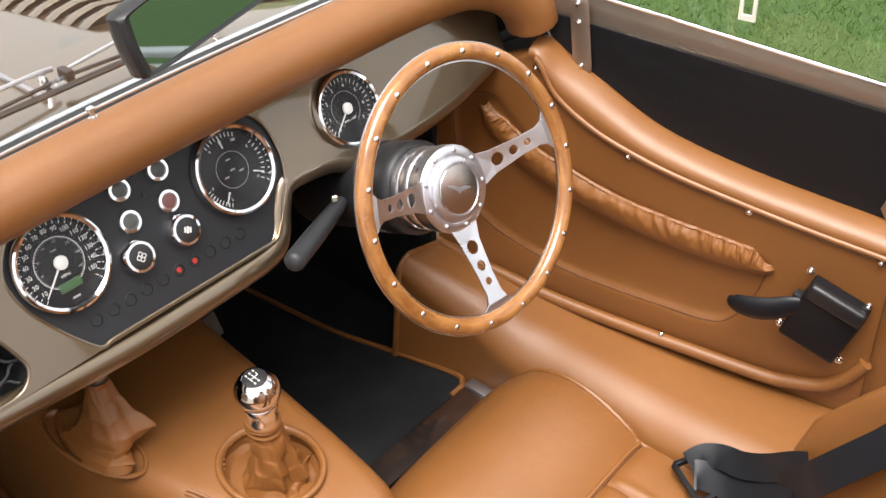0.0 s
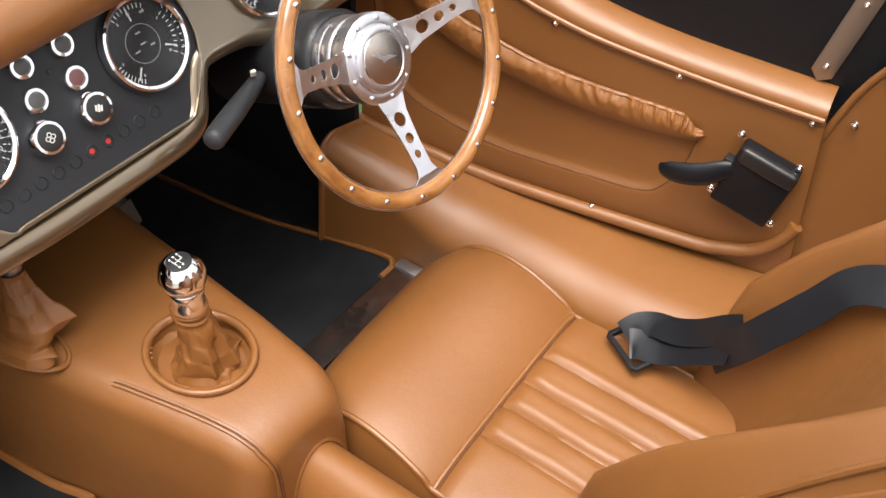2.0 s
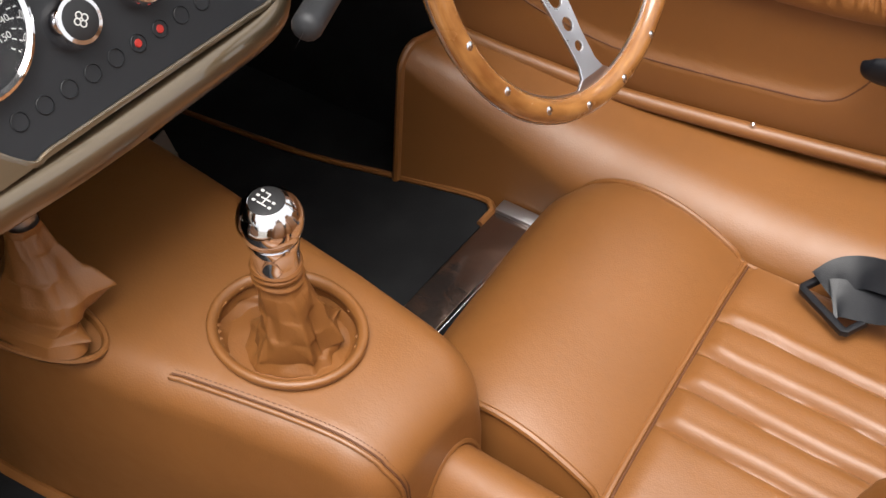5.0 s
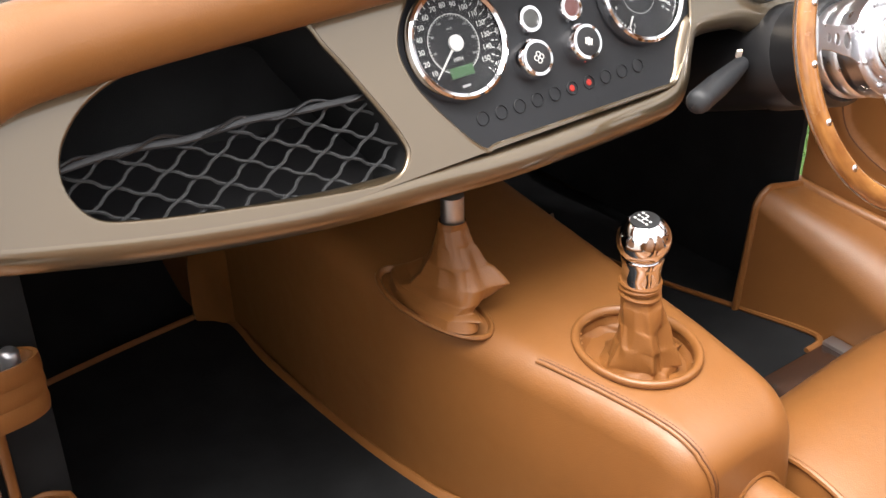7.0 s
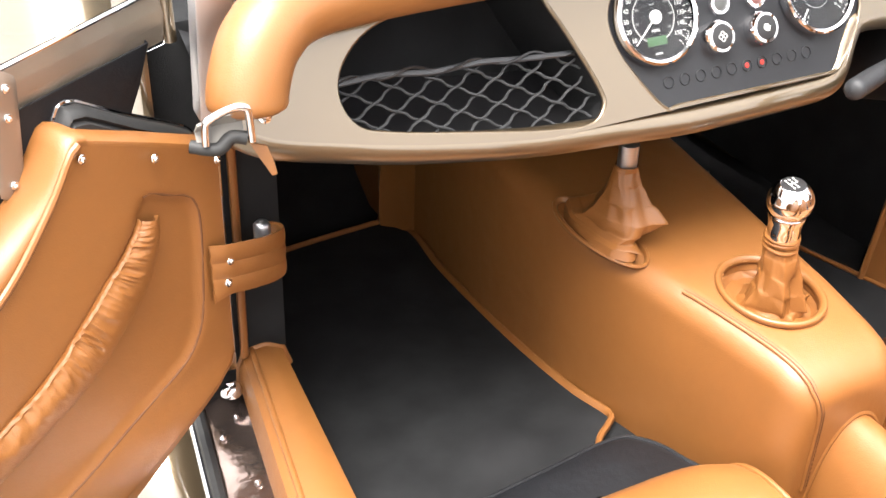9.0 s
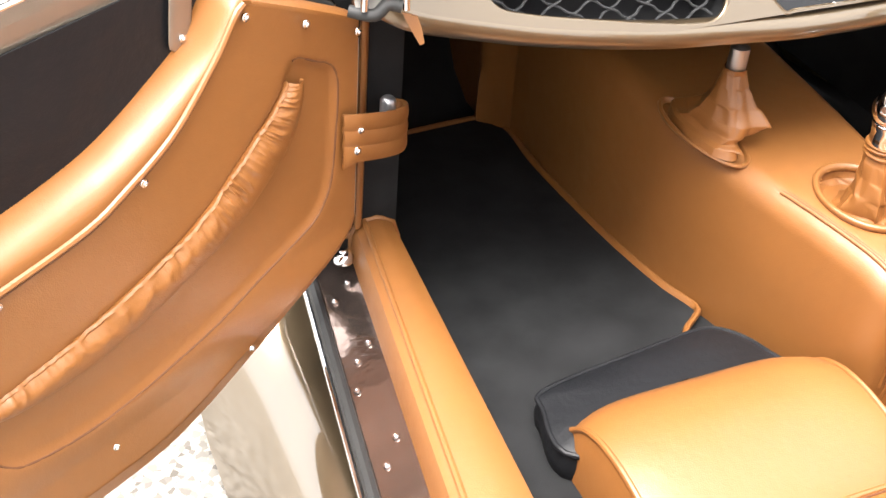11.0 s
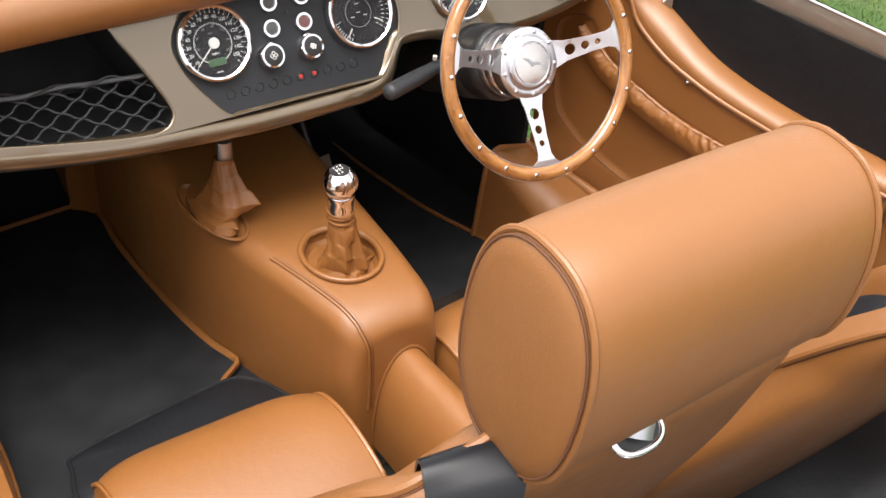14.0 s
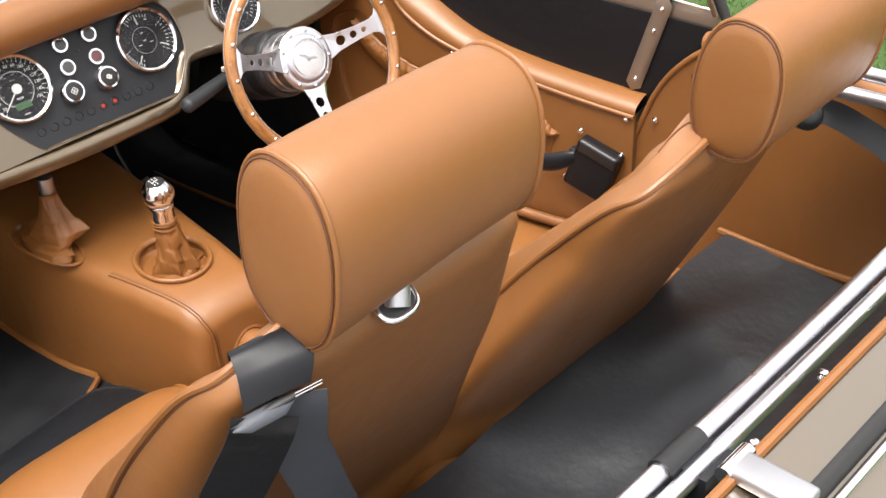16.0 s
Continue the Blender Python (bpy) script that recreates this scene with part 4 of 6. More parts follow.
def backrest(parent, cx, dz, inner, rolls, flat=None, spine=SPINE, shape=SHAPE, crest=0.0):
    """Reclined bucket backrest with deep wings, from its rear spine upward."""
    sp = smooth_path([(a, b, 0) for a, b in spine], 5)
    hw = smooth_path([(a, b, 0) for a, b in shape], 5)
    back, front = [], []
    n = 44
    nrm = Vector((0, 0.93, 0.37))
    for p, q in zip(sp, hw):
        y, z, w, d = p.x, p.y + dz, q.x, q.y
        brow, frow = [], []
        th = max(0.07 * min(1, (1.122 - p.y) / 0.06), crest)
        for k in range(n + 1):
            u = -1 + 2 * k / n
            a = abs(u)
            th_a = a * math.pi / 2
            ax, wing = math.sin(th_a) ** 0.5, d * (1 - max(0.0, math.cos(th_a)) ** 0.5)
            base = Vector((cx + w * math.copysign(ax, u), y, z))
            shell = base + nrm * wing
            if u * inner > 0 and not flat:  # the moulded shell swells toward the middle of the car
                shell.x += inner * lerp(INNER, p.y) * (a ** 1.5) * (1 - a ** 9)
            if flat and u * inner > 0:  # plain flat back that folds round the inner edge
                fx = inner * lerp(flat, p.y)
                if a < 0.86:
                    shell = Vector((cx + fx * (a / 0.86) ** 0.9, y, z)) + nrm * (0.012 * (a / 0.86) ** 5)
                else:
                    edge_in = Vector((cx + w * inner, y, z)) + nrm * d
                    shell = (Vector((cx + fx, y, z)) + nrm * 0.012).lerp(edge_in, ((a - 0.86) / 0.14) ** 0.8)
            brow.append(shell)
            g = max(0.02, crest, lerp(ROLL, p.y) * rolls[0 if u * inner > 0 else 1])
            if a > 0.62:
                f = wing + g * math.sqrt(max(0, 1 - ((a - 0.62) / 0.38) ** 2)) * min(1, th / 0.05)
            else:
                t = a / 0.62
                f = wing + th + (g - th) * t ** 3
            tuck = 1 - (0.19 if u * inner > 0 else 0.10) * math.sqrt(max(0.0, 1 - a ** 10))
            frow.append(Vector((cx + (base.x - cx) * tuck, base.y, base.z)) + nrm * f)
        back.append(brow), front.append(frow)
    part("back_panel", grid(back), M["tan"], parent, "smooth tan leather back")
    part("front_panel", grid(front), M["tan"], parent)
    part("top_edge", grid([back[-1], [a.lerp(b, 0.5) + Vector((0, 0, 0.006)) for a, b in zip(back[-1], front[-1])], front[-1]]), M["tan"], parent)
    edge = [r[0] for r in back] + [back[-1][k] for k in range(1, n)] + [r[n] for r in back][::-1]
    part("edge_piping", tube(edge, 0.0048, 8), M["tan"], parent)
    part("edge_seam", tube([e - nrm * 0.0055 for e in edge], 0.0012, 6), M["stitch"], parent, "dark seam under the piping")
    if crest:  # short cross seam that runs out into the shoulder
        cut = [front[-4][0 if inner < 0 else n], front[-4][2 if inner < 0 else n - 2], front[-5][4 if inner < 0 else n - 4], front[-8][6 if inner < 0 else n - 6], front[-12][7 if inner < 0 else n - 7]]
        part("cross_seam", tube(smooth_path([q + nrm * 0.0008 for q in cut], 5), 0.0014, 6), M["stitch"], parent, "short dark cross seam")


def headrest(parent, cx, yc, zc, length, rx, rz, tilt, collar=None, lift=0.0):
    """Fat oval roll with piped ends on a chrome post."""
    fwd, up = Vector((0, math.cos(tilt), math.sin(tilt))), Vector((0, -math.sin(tilt), math.cos(tilt)))

    def ring(x, f, n=44):
        rise = 1 - lift * min(1.0, 1.7 * max(0.0, (x - cx) / length + 0.5)) ** 1.2
        taut = [f if math.sin(2 * math.pi * k / n) > -0.05 else (1 + (f - 1) * 0.1 if f > 1.011 else f) * rise for k in range(n)]
        return [Vector((x, yc, zc)) + fwd * (rx * f * math.copysign(abs(math.cos(a)) ** 0.8, math.cos(a))) + up * (rz * g * math.copysign(abs(math.sin(a)) ** 0.85, math.sin(a))) for a, g in [(2 * math.pi * k / n, taut[k]) for k in range(n)]]

    ks = [(-1, 0.995), (-0.95, 1.015), (-0.7, 1.03), (-0.3, 1.04), (0.3, 1.04), (0.7, 1.03), (0.95, 1.015), (1, 0.995)]
    part("headrest_roll", grid([ring(cx + length / 2 * t, f) for t, f in ks], False, True), M["tan"], parent, "tan leather headrest roll")
    for s in (-1, 1):
        x = cx + s * length / 2
        bm = grid([ring(x, 0.995), ring(x + s * 0.004, 0.95), ring(x + s * 0.007, 0.8), ring(x + s * 0.009, 0.5), ring(x + s * 0.0095, 0.2)], False, True)
        bm.verts.ensure_lookup_table()
        bm.faces.new(list(bm.verts)[-44:])
        part("headrest_end", bm, M["tan"], parent, "stitched oval end panel")
        part("headrest_piping", tube(ring(x, 1.008), 0.0028, 8, True), M["tan"], parent)
        part("headrest_seam", tube(ring(x + s * 0.0035, 0.968), 0.0012, 6, True), M["stitch"], parent, "dark seam beside the piping")
    top = Vector((cx, yc, zc)) - up * rz * 0.6
    foot = Vector(collar) if collar else top - up * 0.03
    ax = (top - foot).normalized()
    q = foot - ax * 0.004
    part("headrest_post", tube([q, q.lerp(top, 0.5), top], 0.0150, 24), M["satin"], parent, "brushed steel post")
    if collar:
        mz = frame_from(foot, (1, 0, 0), (0, 0.80, 0.6))
        bm = tube([mz @ Vector((0.023 * math.copysign(abs(math.cos(a)) ** 0.8, math.cos(a)), 0.016 * math.copysign(abs(math.sin(a)) ** 0.8, math.sin(a)), 0.002)) for a in [2 * math.pi * k / 40 for k in range(40)]], 0.0034, 10, True)
        part("post_collar", bm, M["chrome"], parent, "oval chrome collar")
        part("collar_insert", lathe([(0.001, 0.001), (0.026, 0.001), (0.026, 0.004), (0.02, 0.0045), (0.001, 0.0045)], 32, m=mz @ Matrix.Diagonal((0.82, 0.57, 1, 1))), M["black"], parent)


seat_d = empty("bucket_seat", "tan leather bucket seat with pleated cushion and roll headrest", "car seat", group="car seats")
cushion(seat_d, 0.322, 0.194, -0.028, 0.0, 0.012, 0.013)
DRIVER_SPINE = SPINE[:-3] + [(-0.957, 1.088), (-0.955, 1.104), (-0.953, 1.118)]
DRIVER_SHAPE = SHAPE[:4] + [(0.24, 0.108), (0.234, 0.077), (0.222, 0.047), (0.203, 0.023), (0.172, 0.010), (0.12, 0.003), (0.06, 0.0)]
backrest(seat_d, 0.335, -0.092, -1, (1.0, 1.0), None, DRIVER_SPINE, DRIVER_SHAPE, 0.046)
headrest(seat_d, 0.38, -0.985, 1.095, 0.262, 0.058, 0.094, 0.15)
seat_p = empty("bucket_seat", "tan leather bucket seat with raised roll headrest and black front pad", "car seat", group="car seats")
cushion(seat_p, -0.285, 0.19, -0.075, -0.012, 0.0, 0.0)
backrest(seat_p, -0.284, 0.0, 1, (0.4, 0.95), [(0.33, 0.36), (0.53, 0.322), (0.64, 0.287), (0.78, 0.25), (0.90, 0.226), (0.96, 0.207), (1.03, 0.186), (1.08, 0.170), (1.11, 0.14)])
headrest(seat_p, -0.2836, -0.9465, 1.1945, 0.262, 0.0625, 0.0985, 0.147, (-0.309, -0.961, 1.089), 0.22)
# black soft pad under the front of the passenger cushion
pad_path = smooth_path([(-0.483, -0.13, 0), (-0.487, -0.04, 0), (-0.462, -0.008, 0), (-0.3, 0.014, 0), (-0.2, 0.024, 0), (-0.16, 0.006, 0), (-0.135, -0.04, 0), (-0.125, -0.12, 0), (-0.28, -0.14, 0)], 6, True)
c = Vector((-0.29, -0.075, 0))
rows = [[(c.x + (p.x - c.x) * f, c.y + (p.y - c.y) * f, z) for p in pad_path] for f, z in ((0.93, 0.26), (1.0, 0.275), (1.02, 0.305), (1.0, 0.327), (0.9, 0.335), (0.5, 0.338), (0.1, 0.338))]
part("front_pad", grid(rows, False, True), M["vinyl"], seat_p, "black vinyl pad with black piping")
part("front_pad_piping", tube([(c.x + (p.x - c.x) * 1.01, c.y + (p.y - c.y) * 1.01, 0.326) for p in pad_path], 0.004, 8, True), M["vinyl"], seat_p)

part("runner_end", box(-0.513, -0.498, -0.10, 0.012, 0.252, 0.266, 0.003), M["chrome"], seat_p, "bright seat runner end")

# seat runner under the driver's seat
runner = empty("seat_runner", "scuffed steel seat runner plate on the floor", "seat rail")
rm = frame_from((0.39, 0.044, 0.274), (1, 0.0, 0.0), (0, 1, 0))
part("plate", box(-0.16, 0.112, -0.030, 0.026, 0, 0.010, 0.002, m=rm), M["steelplate"], runner, "scuffed brown-grey steel plate")
part("end_cap", box(0.094, 0.118, -0.031, 0.027, 0.001, 0.016, 0.003, m=rm), M["satin"], runner, "bright folded end")
part("edge_strip", box(-0.16, 0.094, -0.037, -0.031, 0, 0.014, 0.001, m=rm), M["chrome"], runner)


# ---------------------------------------------------------------- doors
# per door: height of the trim's upper edge (level front, then the dropping piped line), pocket panel, pocket hem and mouth, screws
DRIVER_TRIM = dict(
    pipe=[(-0.02, 0.742), (0.02, 0.772), (0.10, 0.808), (0.19, 0.848), (0.205, 0.852), (0.216, 0.838), (0.232, 0.808), (0.262, 0.782), (0.316, 0.753), (0.38, 0.733), (0.448, 0.718), (0.562, 0.703), (0.658, 0.693), (0.78, 0.684)],
    lift=0.010,
    panel=[(0.13, 0.768), (0.09, 0.760), (0.062, 0.742), (0.052, 0.71), (0.057, 0.65), (0.064, 0.59), (0.078, 0.548), (0.105, 0.522), (0.15, 0.498), (0.22, 0.478), (0.3, 0.466), (0.45, 0.465), (0.53, 0.469), (0.562, 0.49), (0.585, 0.53), (0.60, 0.58), (0.60, 0.615), (0.5, 0.632), (0.36, 0.652), (0.25, 0.68), (0.19, 0.71), (0.155, 0.745)],
    hem=[(0.106, 0.742), (0.125, 0.705), (0.19, 0.656), (0.30, 0.620), (0.413, 0.600), (0.508, 0.594), (0.57, 0.594), (0.600, 0.597), (0.613, 0.607)],
    mouth=[(0.115, 0.752), (0.15, 0.730), (0.20, 0.698), (0.275, 0.671), (0.361, 0.650), (0.45, 0.640), (0.55, 0.634), (0.598, 0.628), (0.612, 0.612)],
    screws=[(0.030, 0.760), (0.115, 0.80), (0.206, 0.838), (0.367, 0.729), (0.563, 0.696), (0.759, 0.678)], low_screws=[(0.21, 0.38), (0.455, 0.417), (0.67, 0.417)])
PASSENGER_TRIM = dict(
    pipe=[(-0.02, 0.765), (0.02, 0.783), (0.10, 0.822), (0.195, 0.866), (0.214, 0.871), (0.228, 0.858), (0.256, 0.822), (0.319, 0.761), (0.387, 0.724), (0.443, 0.702), (0.55, 0.686), (0.65, 0.676), (0.78, 0.665)],
    lift=0.0,
    panel=[(0.135, 0.774), (0.10, 0.760), (0.068, 0.742), (0.056, 0.712), (0.058, 0.65), (0.066, 0.578), (0.080, 0.545), (0.106, 0.522), (0.17, 0.500), (0.22, 0.484), (0.3, 0.462), (0.45, 0.44), (0.55, 0.45), (0.585, 0.47), (0.602, 0.50), (0.607, 0.53), (0.60, 0.552), (0.5, 0.568), (0.36, 0.606), (0.288, 0.637), (0.236, 0.674), (0.170, 0.728)],
    hem=[(0.122, 0.745), (0.128, 0.715), (0.153, 0.671), (0.20, 0.632), (0.245, 0.602), (0.328, 0.570), (0.447, 0.537), (0.55, 0.532), (0.61, 0.545)],
    mouth=[(0.132, 0.770), (0.142, 0.756), (0.164, 0.729), (0.20, 0.700), (0.236, 0.672), (0.30, 0.630), (0.36, 0.606), (0.469, 0.575), (0.61, 0.551)],
    screws=[(0.025, 0.772), (0.117, 0.815), (0.211, 0.857), (0.366, 0.723), (0.555, 0.673), (0.752, 0.655)], low_screws=[(0.235, 0.408), (0.455, 0.405), (0.67, 0.405)])
D_RIDGE = [(0.16, 0.873), (0.2, 0.862), (0.26, 0.82), (0.37, 0.759), (0.45, 0.734), (0.55, 0.717), (0.65, 0.707), (0.78, 0.696)]
D_RIDGE = [(p.x, p.y) for p in smooth_path([(a, b, 0) for a, b in D_RIDGE], 6)]


def door_skin(d, z, panel):
    """Inward bulge of the trim at a place on the door."""
    b = 0.0
    # sunk pocket panel with a rounded outline
    near, inside = 9.0, False
    for p, q in zip(panel, panel[1:] + panel[:1]):
        e = q - p
        f = max(0.0, min(1.0, ((d - p.x) * e.x + (z - p.y) * e.y) / max(1e-9, e.x * e.x + e.y * e.y)))
        near = min(near, math.hypot(d - p.x - f * e.x, z - p.y - f * e.y))
        if (p.y > z) != (q.y > z) and d < e.x * (z - p.y) / e.y + p.x:
            inside = not inside
    if inside:
        b -= 0.006 * min(1.0, near / 0.008)
    b += 0.004 * math.sin(max(0, min(1, (z - 0.40) / 0.09)) * math.pi)
    return b


FOOT = [(p.x, p.y) for p in smooth_path([(0.0, 0.53, 0), (0.02, 0.492, 0), (0.05, 0.467, 0), (0.085, 0.45, 0), (0.14, 0.426, 0), (0.21, 0.396, 0), (0.31, 0.356, 0), (0.4, 0.338, 0), (0.6, 0.338, 0), (0.8, 0.345, 0)], 5)]


def door_foot(d):
    """Height of the door's lower edge: rounded away at the hinge end."""
    return lerp(FOOT, d)


def car_door(name, m, sgn, label, lock, trim):
    """Upholstered door in its own frame: x from the hinge to the rear, z up, y inward times sgn."""
    door = empty(name, label, "car door", m=m)
    pipe = [(p.x, p.y) for p in smooth_path([(a, b, 0) for a, b in trim["pipe"]], 6)]
    ridge = [(a, b + trim["lift"] * min(1.0, max(0.0, (a - 0.2) / 0.1))) for a, b in D_RIDGE]
    panel = smooth_path([(a, b, 0) for a, b in trim["panel"]], 4, True)
    top_d = max(pipe, key=lambda q: q[1])[0]
    foot = (lambda d: min(0.385, door_foot(d))) if lock else door_foot
    nd, nz = 120, 60
    rows = []
    for i in range(nd + 1):
        d = 0.02 + 0.755 * i / nd
        zb, zt = foot(d), lerp(pipe, d)
        rows.append([(d, sgn * (0.035 + door_skin(d, zb + (zt - zb) * k / nz, panel)), zb + (zt - zb) * k / nz) for k in range(nz + 1)])
    part("trim_panel", grid(rows), M["tan"], door, "tan leather trim panel")
    part("upper_piping", tube([(d, sgn * 0.037, lerp(pipe, d)) for d in [top_d + (0.773 - top_d) * k / 60 for k in range(61)]], 0.0042, 8), M["tan"], door)
    part("piping_seam", tube([(d, sgn * 0.0385, lerp(pipe, d) - 0.0055) for d in [top_d + 0.02 + (0.753 - top_d) * k / 60 for k in range(61)]], 0.0011, 6), M["stitch"], door)
    # padded top roll, ridge to the outside
    rows = []
    for i in range(61):
        d = top_d - 0.012 + (0.787 - top_d) * i / 60
        zp, zr = lerp(pipe, d), max(lerp(ridge, d), lerp(pipe, d) + 0.004)
        h = zr - zp
        rows.append([(d, sgn * (0.036 - 0.066 * t + 0.014 * math.sin(math.pi * min(1, t * 1.6))), zp + h * math.sin(t * math.pi * 0.58) + 0.008 * math.sin(math.pi * t) - (0.0 if t < 0.85 else (t - 0.85) * 0.3)) for t in [k / 14 for k in range(15)]])
    part("top_roll", grid(rows), M["tan"], door, "padded tan leather door top")
    # folded front shoulder up to the seal
    part("front_shoulder", grid([[(d, sgn * y, lerp(pipe, d) + h) for d in [0.02 + (top_d - 0.02) * k / 12 for k in range(13)]] for y, h in ((0.0352, -0.002), (0.034, 0.003), (0.028, 0.006), (0.012, 0.008), (-0.02, 0.004))]), M["tan"], door)
    edge = [(0.004, 0.772), (0.016, 0.790), (0.05, 0.812), (0.103, 0.843), (0.15, 0.874), (0.168, 0.885), (0.184, 0.888), (0.193, 0.880), (0.202, 0.862)]
    rows = [[(d + ins * 0.3, sgn * y, z - dz) for d, z in edge] for y, dz, ins in ((-0.018, 0.002, 0), (-0.014, 0.0, 0), (-0.002, 0.004, 0), (0.002, 0.010, 0), (-0.002, 0.014, 0), (0.004, 0.018, 0), (0.006, 0.032, 0), (0.0, 0.05, 0))]
    part("rubber_seal", grid(rows), M["rubber"], door, "flat black rubber seal")
    part("seal_edge", tube(smooth_path([(d, -sgn * 0.016, z + 0.002) for d, z in edge], 4), 0.0028, 8), M["chrome"], door, "chrome seal edge")
    # outer skin
    rows = []
    for i in range(30):
        d = 0.02 + 0.755 * i / 29
        zt = lerp(ridge, d) - 0.012 if d > top_d else lerp(pipe, d)
        rows.append([(d, -sgn * (0.03 + 0.012 * math.sin(math.pi * t)), (foot(d) - 0.03) + (zt - foot(d) + 0.03) * t) for t in [k / 12 for k in range(13)]])
    part("outer_skin", grid(rows), M["paint"], door, "bronze-taupe metallic outer skin")
    part("bottom_edge", grid([[(d, sgn * y, foot(d) + z) for d in [0.02 + 0.755 * k / 30 for k in range(31)]] for y, z in ((0.036, 0.004), (0.03, -0.022), (-0.03, -0.03))]), M["tan"], door)
    part("front_edge", grid([[(0.02, sgn * y, z) for z in (0.492, 0.6, 0.76)] for y in (0.036, -0.03)]), M["satin"], door)
    part("rear_edge", grid([[(0.775, sgn * y, z) for z in (0.34, 0.5, 0.69)] for y in (0.036, -0.03)]), M["paint"], door)
    # lower trim roll with screws
    low = smooth_path([(-0.012, sgn * 0.040, 0.447), (0.05, sgn * 0.046, 0.436), (0.15, sgn * 0.047, 0.421), (0.3, sgn * 0.047, 0.406), (0.6, sgn * 0.047, 0.405), (0.67, sgn * 0.046, 0.412), (0.72, sgn * 0.045, 0.428), (0.752, sgn * 0.043, 0.458), (0.772, sgn * 0.038, 0.492)], 8)
    if lock:
        part("lower_roll", tube(low, 0.011, 10), M["tan"], door)
    # padded lower edge of the pocket panel
    part("panel_seam", tube([(p.x, sgn * (0.0335 + 0.004 * math.sin(max(0, min(1, (p.y - 0.40) / 0.09)) * math.pi)), p.y) for p in panel[:62]], 0.0016, 6), M["stitch"], door, "sewn seam round the pocket panel")
    # gathered map pocket: lower piping and ruched elastic top
    def hem_line(pts):
        return smooth_path([(d, sgn * (0.036 + 0.006 * math.sin(math.pi * i / (len(pts) - 1))), z) for i, (d, z) in enumerate(pts)], 10)

    def along(line, f):
        k = min(int(f * (len(line) - 1)), len(line) - 2)
        return line[k].lerp(line[k + 1], f * (len(line) - 1) - k)

    low, high = hem_line(trim["hem"]), hem_line(trim["mouth"])
    rows = []
    n = 460
    for i in range(n + 1):
        a = along(low, i / n)
        run = (along(low, min(1, i / n + 0.01)) - along(low, max(0, i / n - 0.01))).normalized()
        b = a + Vector((run.z, 0, -run.x) if run.x < 0 else (-run.z, 0, run.x)) * max(0.004, min((a - h).length for h in high))
        amp = min(1.0, 6 * i / n, 5 * (1 - i / n)) ** 0.6
        row = []
        for q in range(15):
            t = q / 14
            # irregular gathers, drawn up at the mouth and dying out toward the hem
            x = i / n * 0.62
            warp = 0.35 * noise.noise(Vector((x * 40, t * 1.5, sgn)))
            fold = 1 - 2.6 * abs(noise.noise(Vector((x * 50 + warp, t * 0.9 + 0.5, sgn * 3))))
            fine = 1 - 2.6 * abs(noise.noise(Vector((x * 105 + warp, t * 1.6, sgn * 5))))
            depth = amp * min(1.0, max(0.0, (t - 0.25) / 0.5)) * (1 - 0.5 * max(0.0, (t - 0.88) / 0.12))
            y = 0.0075 * math.sin(math.pi * min(1, 0.12 + t * 0.95)) ** 0.7 + depth * (0.0036 * (fold - 0.3) + 0.0018 * fine)
            p = a.lerp(b, t) + run * (depth * 0.003 * warp)
            row.append((p.x, p.y + sgn * y, p.z + 0.0009 * depth * fold))
        e = row[-1]
        row.append((e[0], e[1] - sgn * 0.003, e[2] + 0.0022))
        row.append((e[0], e[1] - sgn * 0.013, e[2] - 0.001))
        rows.append(row)
    part("ruched_pocket", grid(rows), M["tan_soft"], door, "elasticated gathered leather map pocket")
    part("pocket_piping", tube(low, 0.003, 8), M["tan"], door)
    # screws along piping, bottom and latch end
    out = Matrix(((1, 0, 0, 0), (0, 0, sgn, 0), (0, 1, 0, 0), (0, 0, 0, 1)))
    def screw(d, z, y=0.038, r=0.0055):
        stud(door, Matrix.Translation((d, sgn * y, z)) @ out, r)
    for d, z in trim["screws"]:
        screw(d, z)
    for d, z in trim["low_screws"]:
        screw(d, z, 0.05, 0.0045)
    if lock:
        lk = Matrix(((0.951, 0, 0.309, 0.703), (0, 1, 0, 0), (-0.309, 0, 0.951, 0.562), (0, 0, 0, 1)))
        y0, y1 = (0.036, 0.072) if sgn > 0 else (-0.072, -0.036)
        bm = box(-0.046, 0.046, y0, y1, -0.056, 0.052, 0.006, 3, m=lk)
        body = part("lock_box", bm, M["strap"], door, "black metal lock box")
        part("lock_box_lid", box(-0.044, 0.044, min(sgn * 0.06, sgn * 0.076), max(sgn * 0.06, sgn * 0.076), 0.030, 0.058, 0.007, 3, m=lk), M["black"], body)
        h = [lk @ Vector(p) for p in smooth_path([(-0.03, sgn * 0.062, 0.014), (-0.05, sgn * 0.07, 0.002), (-0.075, sgn * 0.078, -0.020), (-0.10, sgn * 0.08, -0.035), (-0.122, sgn * 0.078, -0.044), (-0.134, sgn * 0.074, -0.043)], 6)]
        part("lock_handle", tube(h, lambda t: 0.008 + 0.0115 * math.sin(math.pi * min(1, t * 1.05)) ** 0.8, 14, flat=0.5, up=(0, 1, 0), ease=0.012), M["strap"], body, "curved black release handle")
        part("lock_tab", box(-0.058, -0.04, min(sgn * 0.05, sgn * 0.068), max(sgn * 0.05, sgn * 0.068), -0.01, 0.022, 0.004, m=lk), M["black"], body)
        for d, z in ((0.668, 0.634), (0.757, 0.603), (0.638, 0.522), (0.735, 0.490)):
            screw(d, z, 0.046, 0.007)
    return door


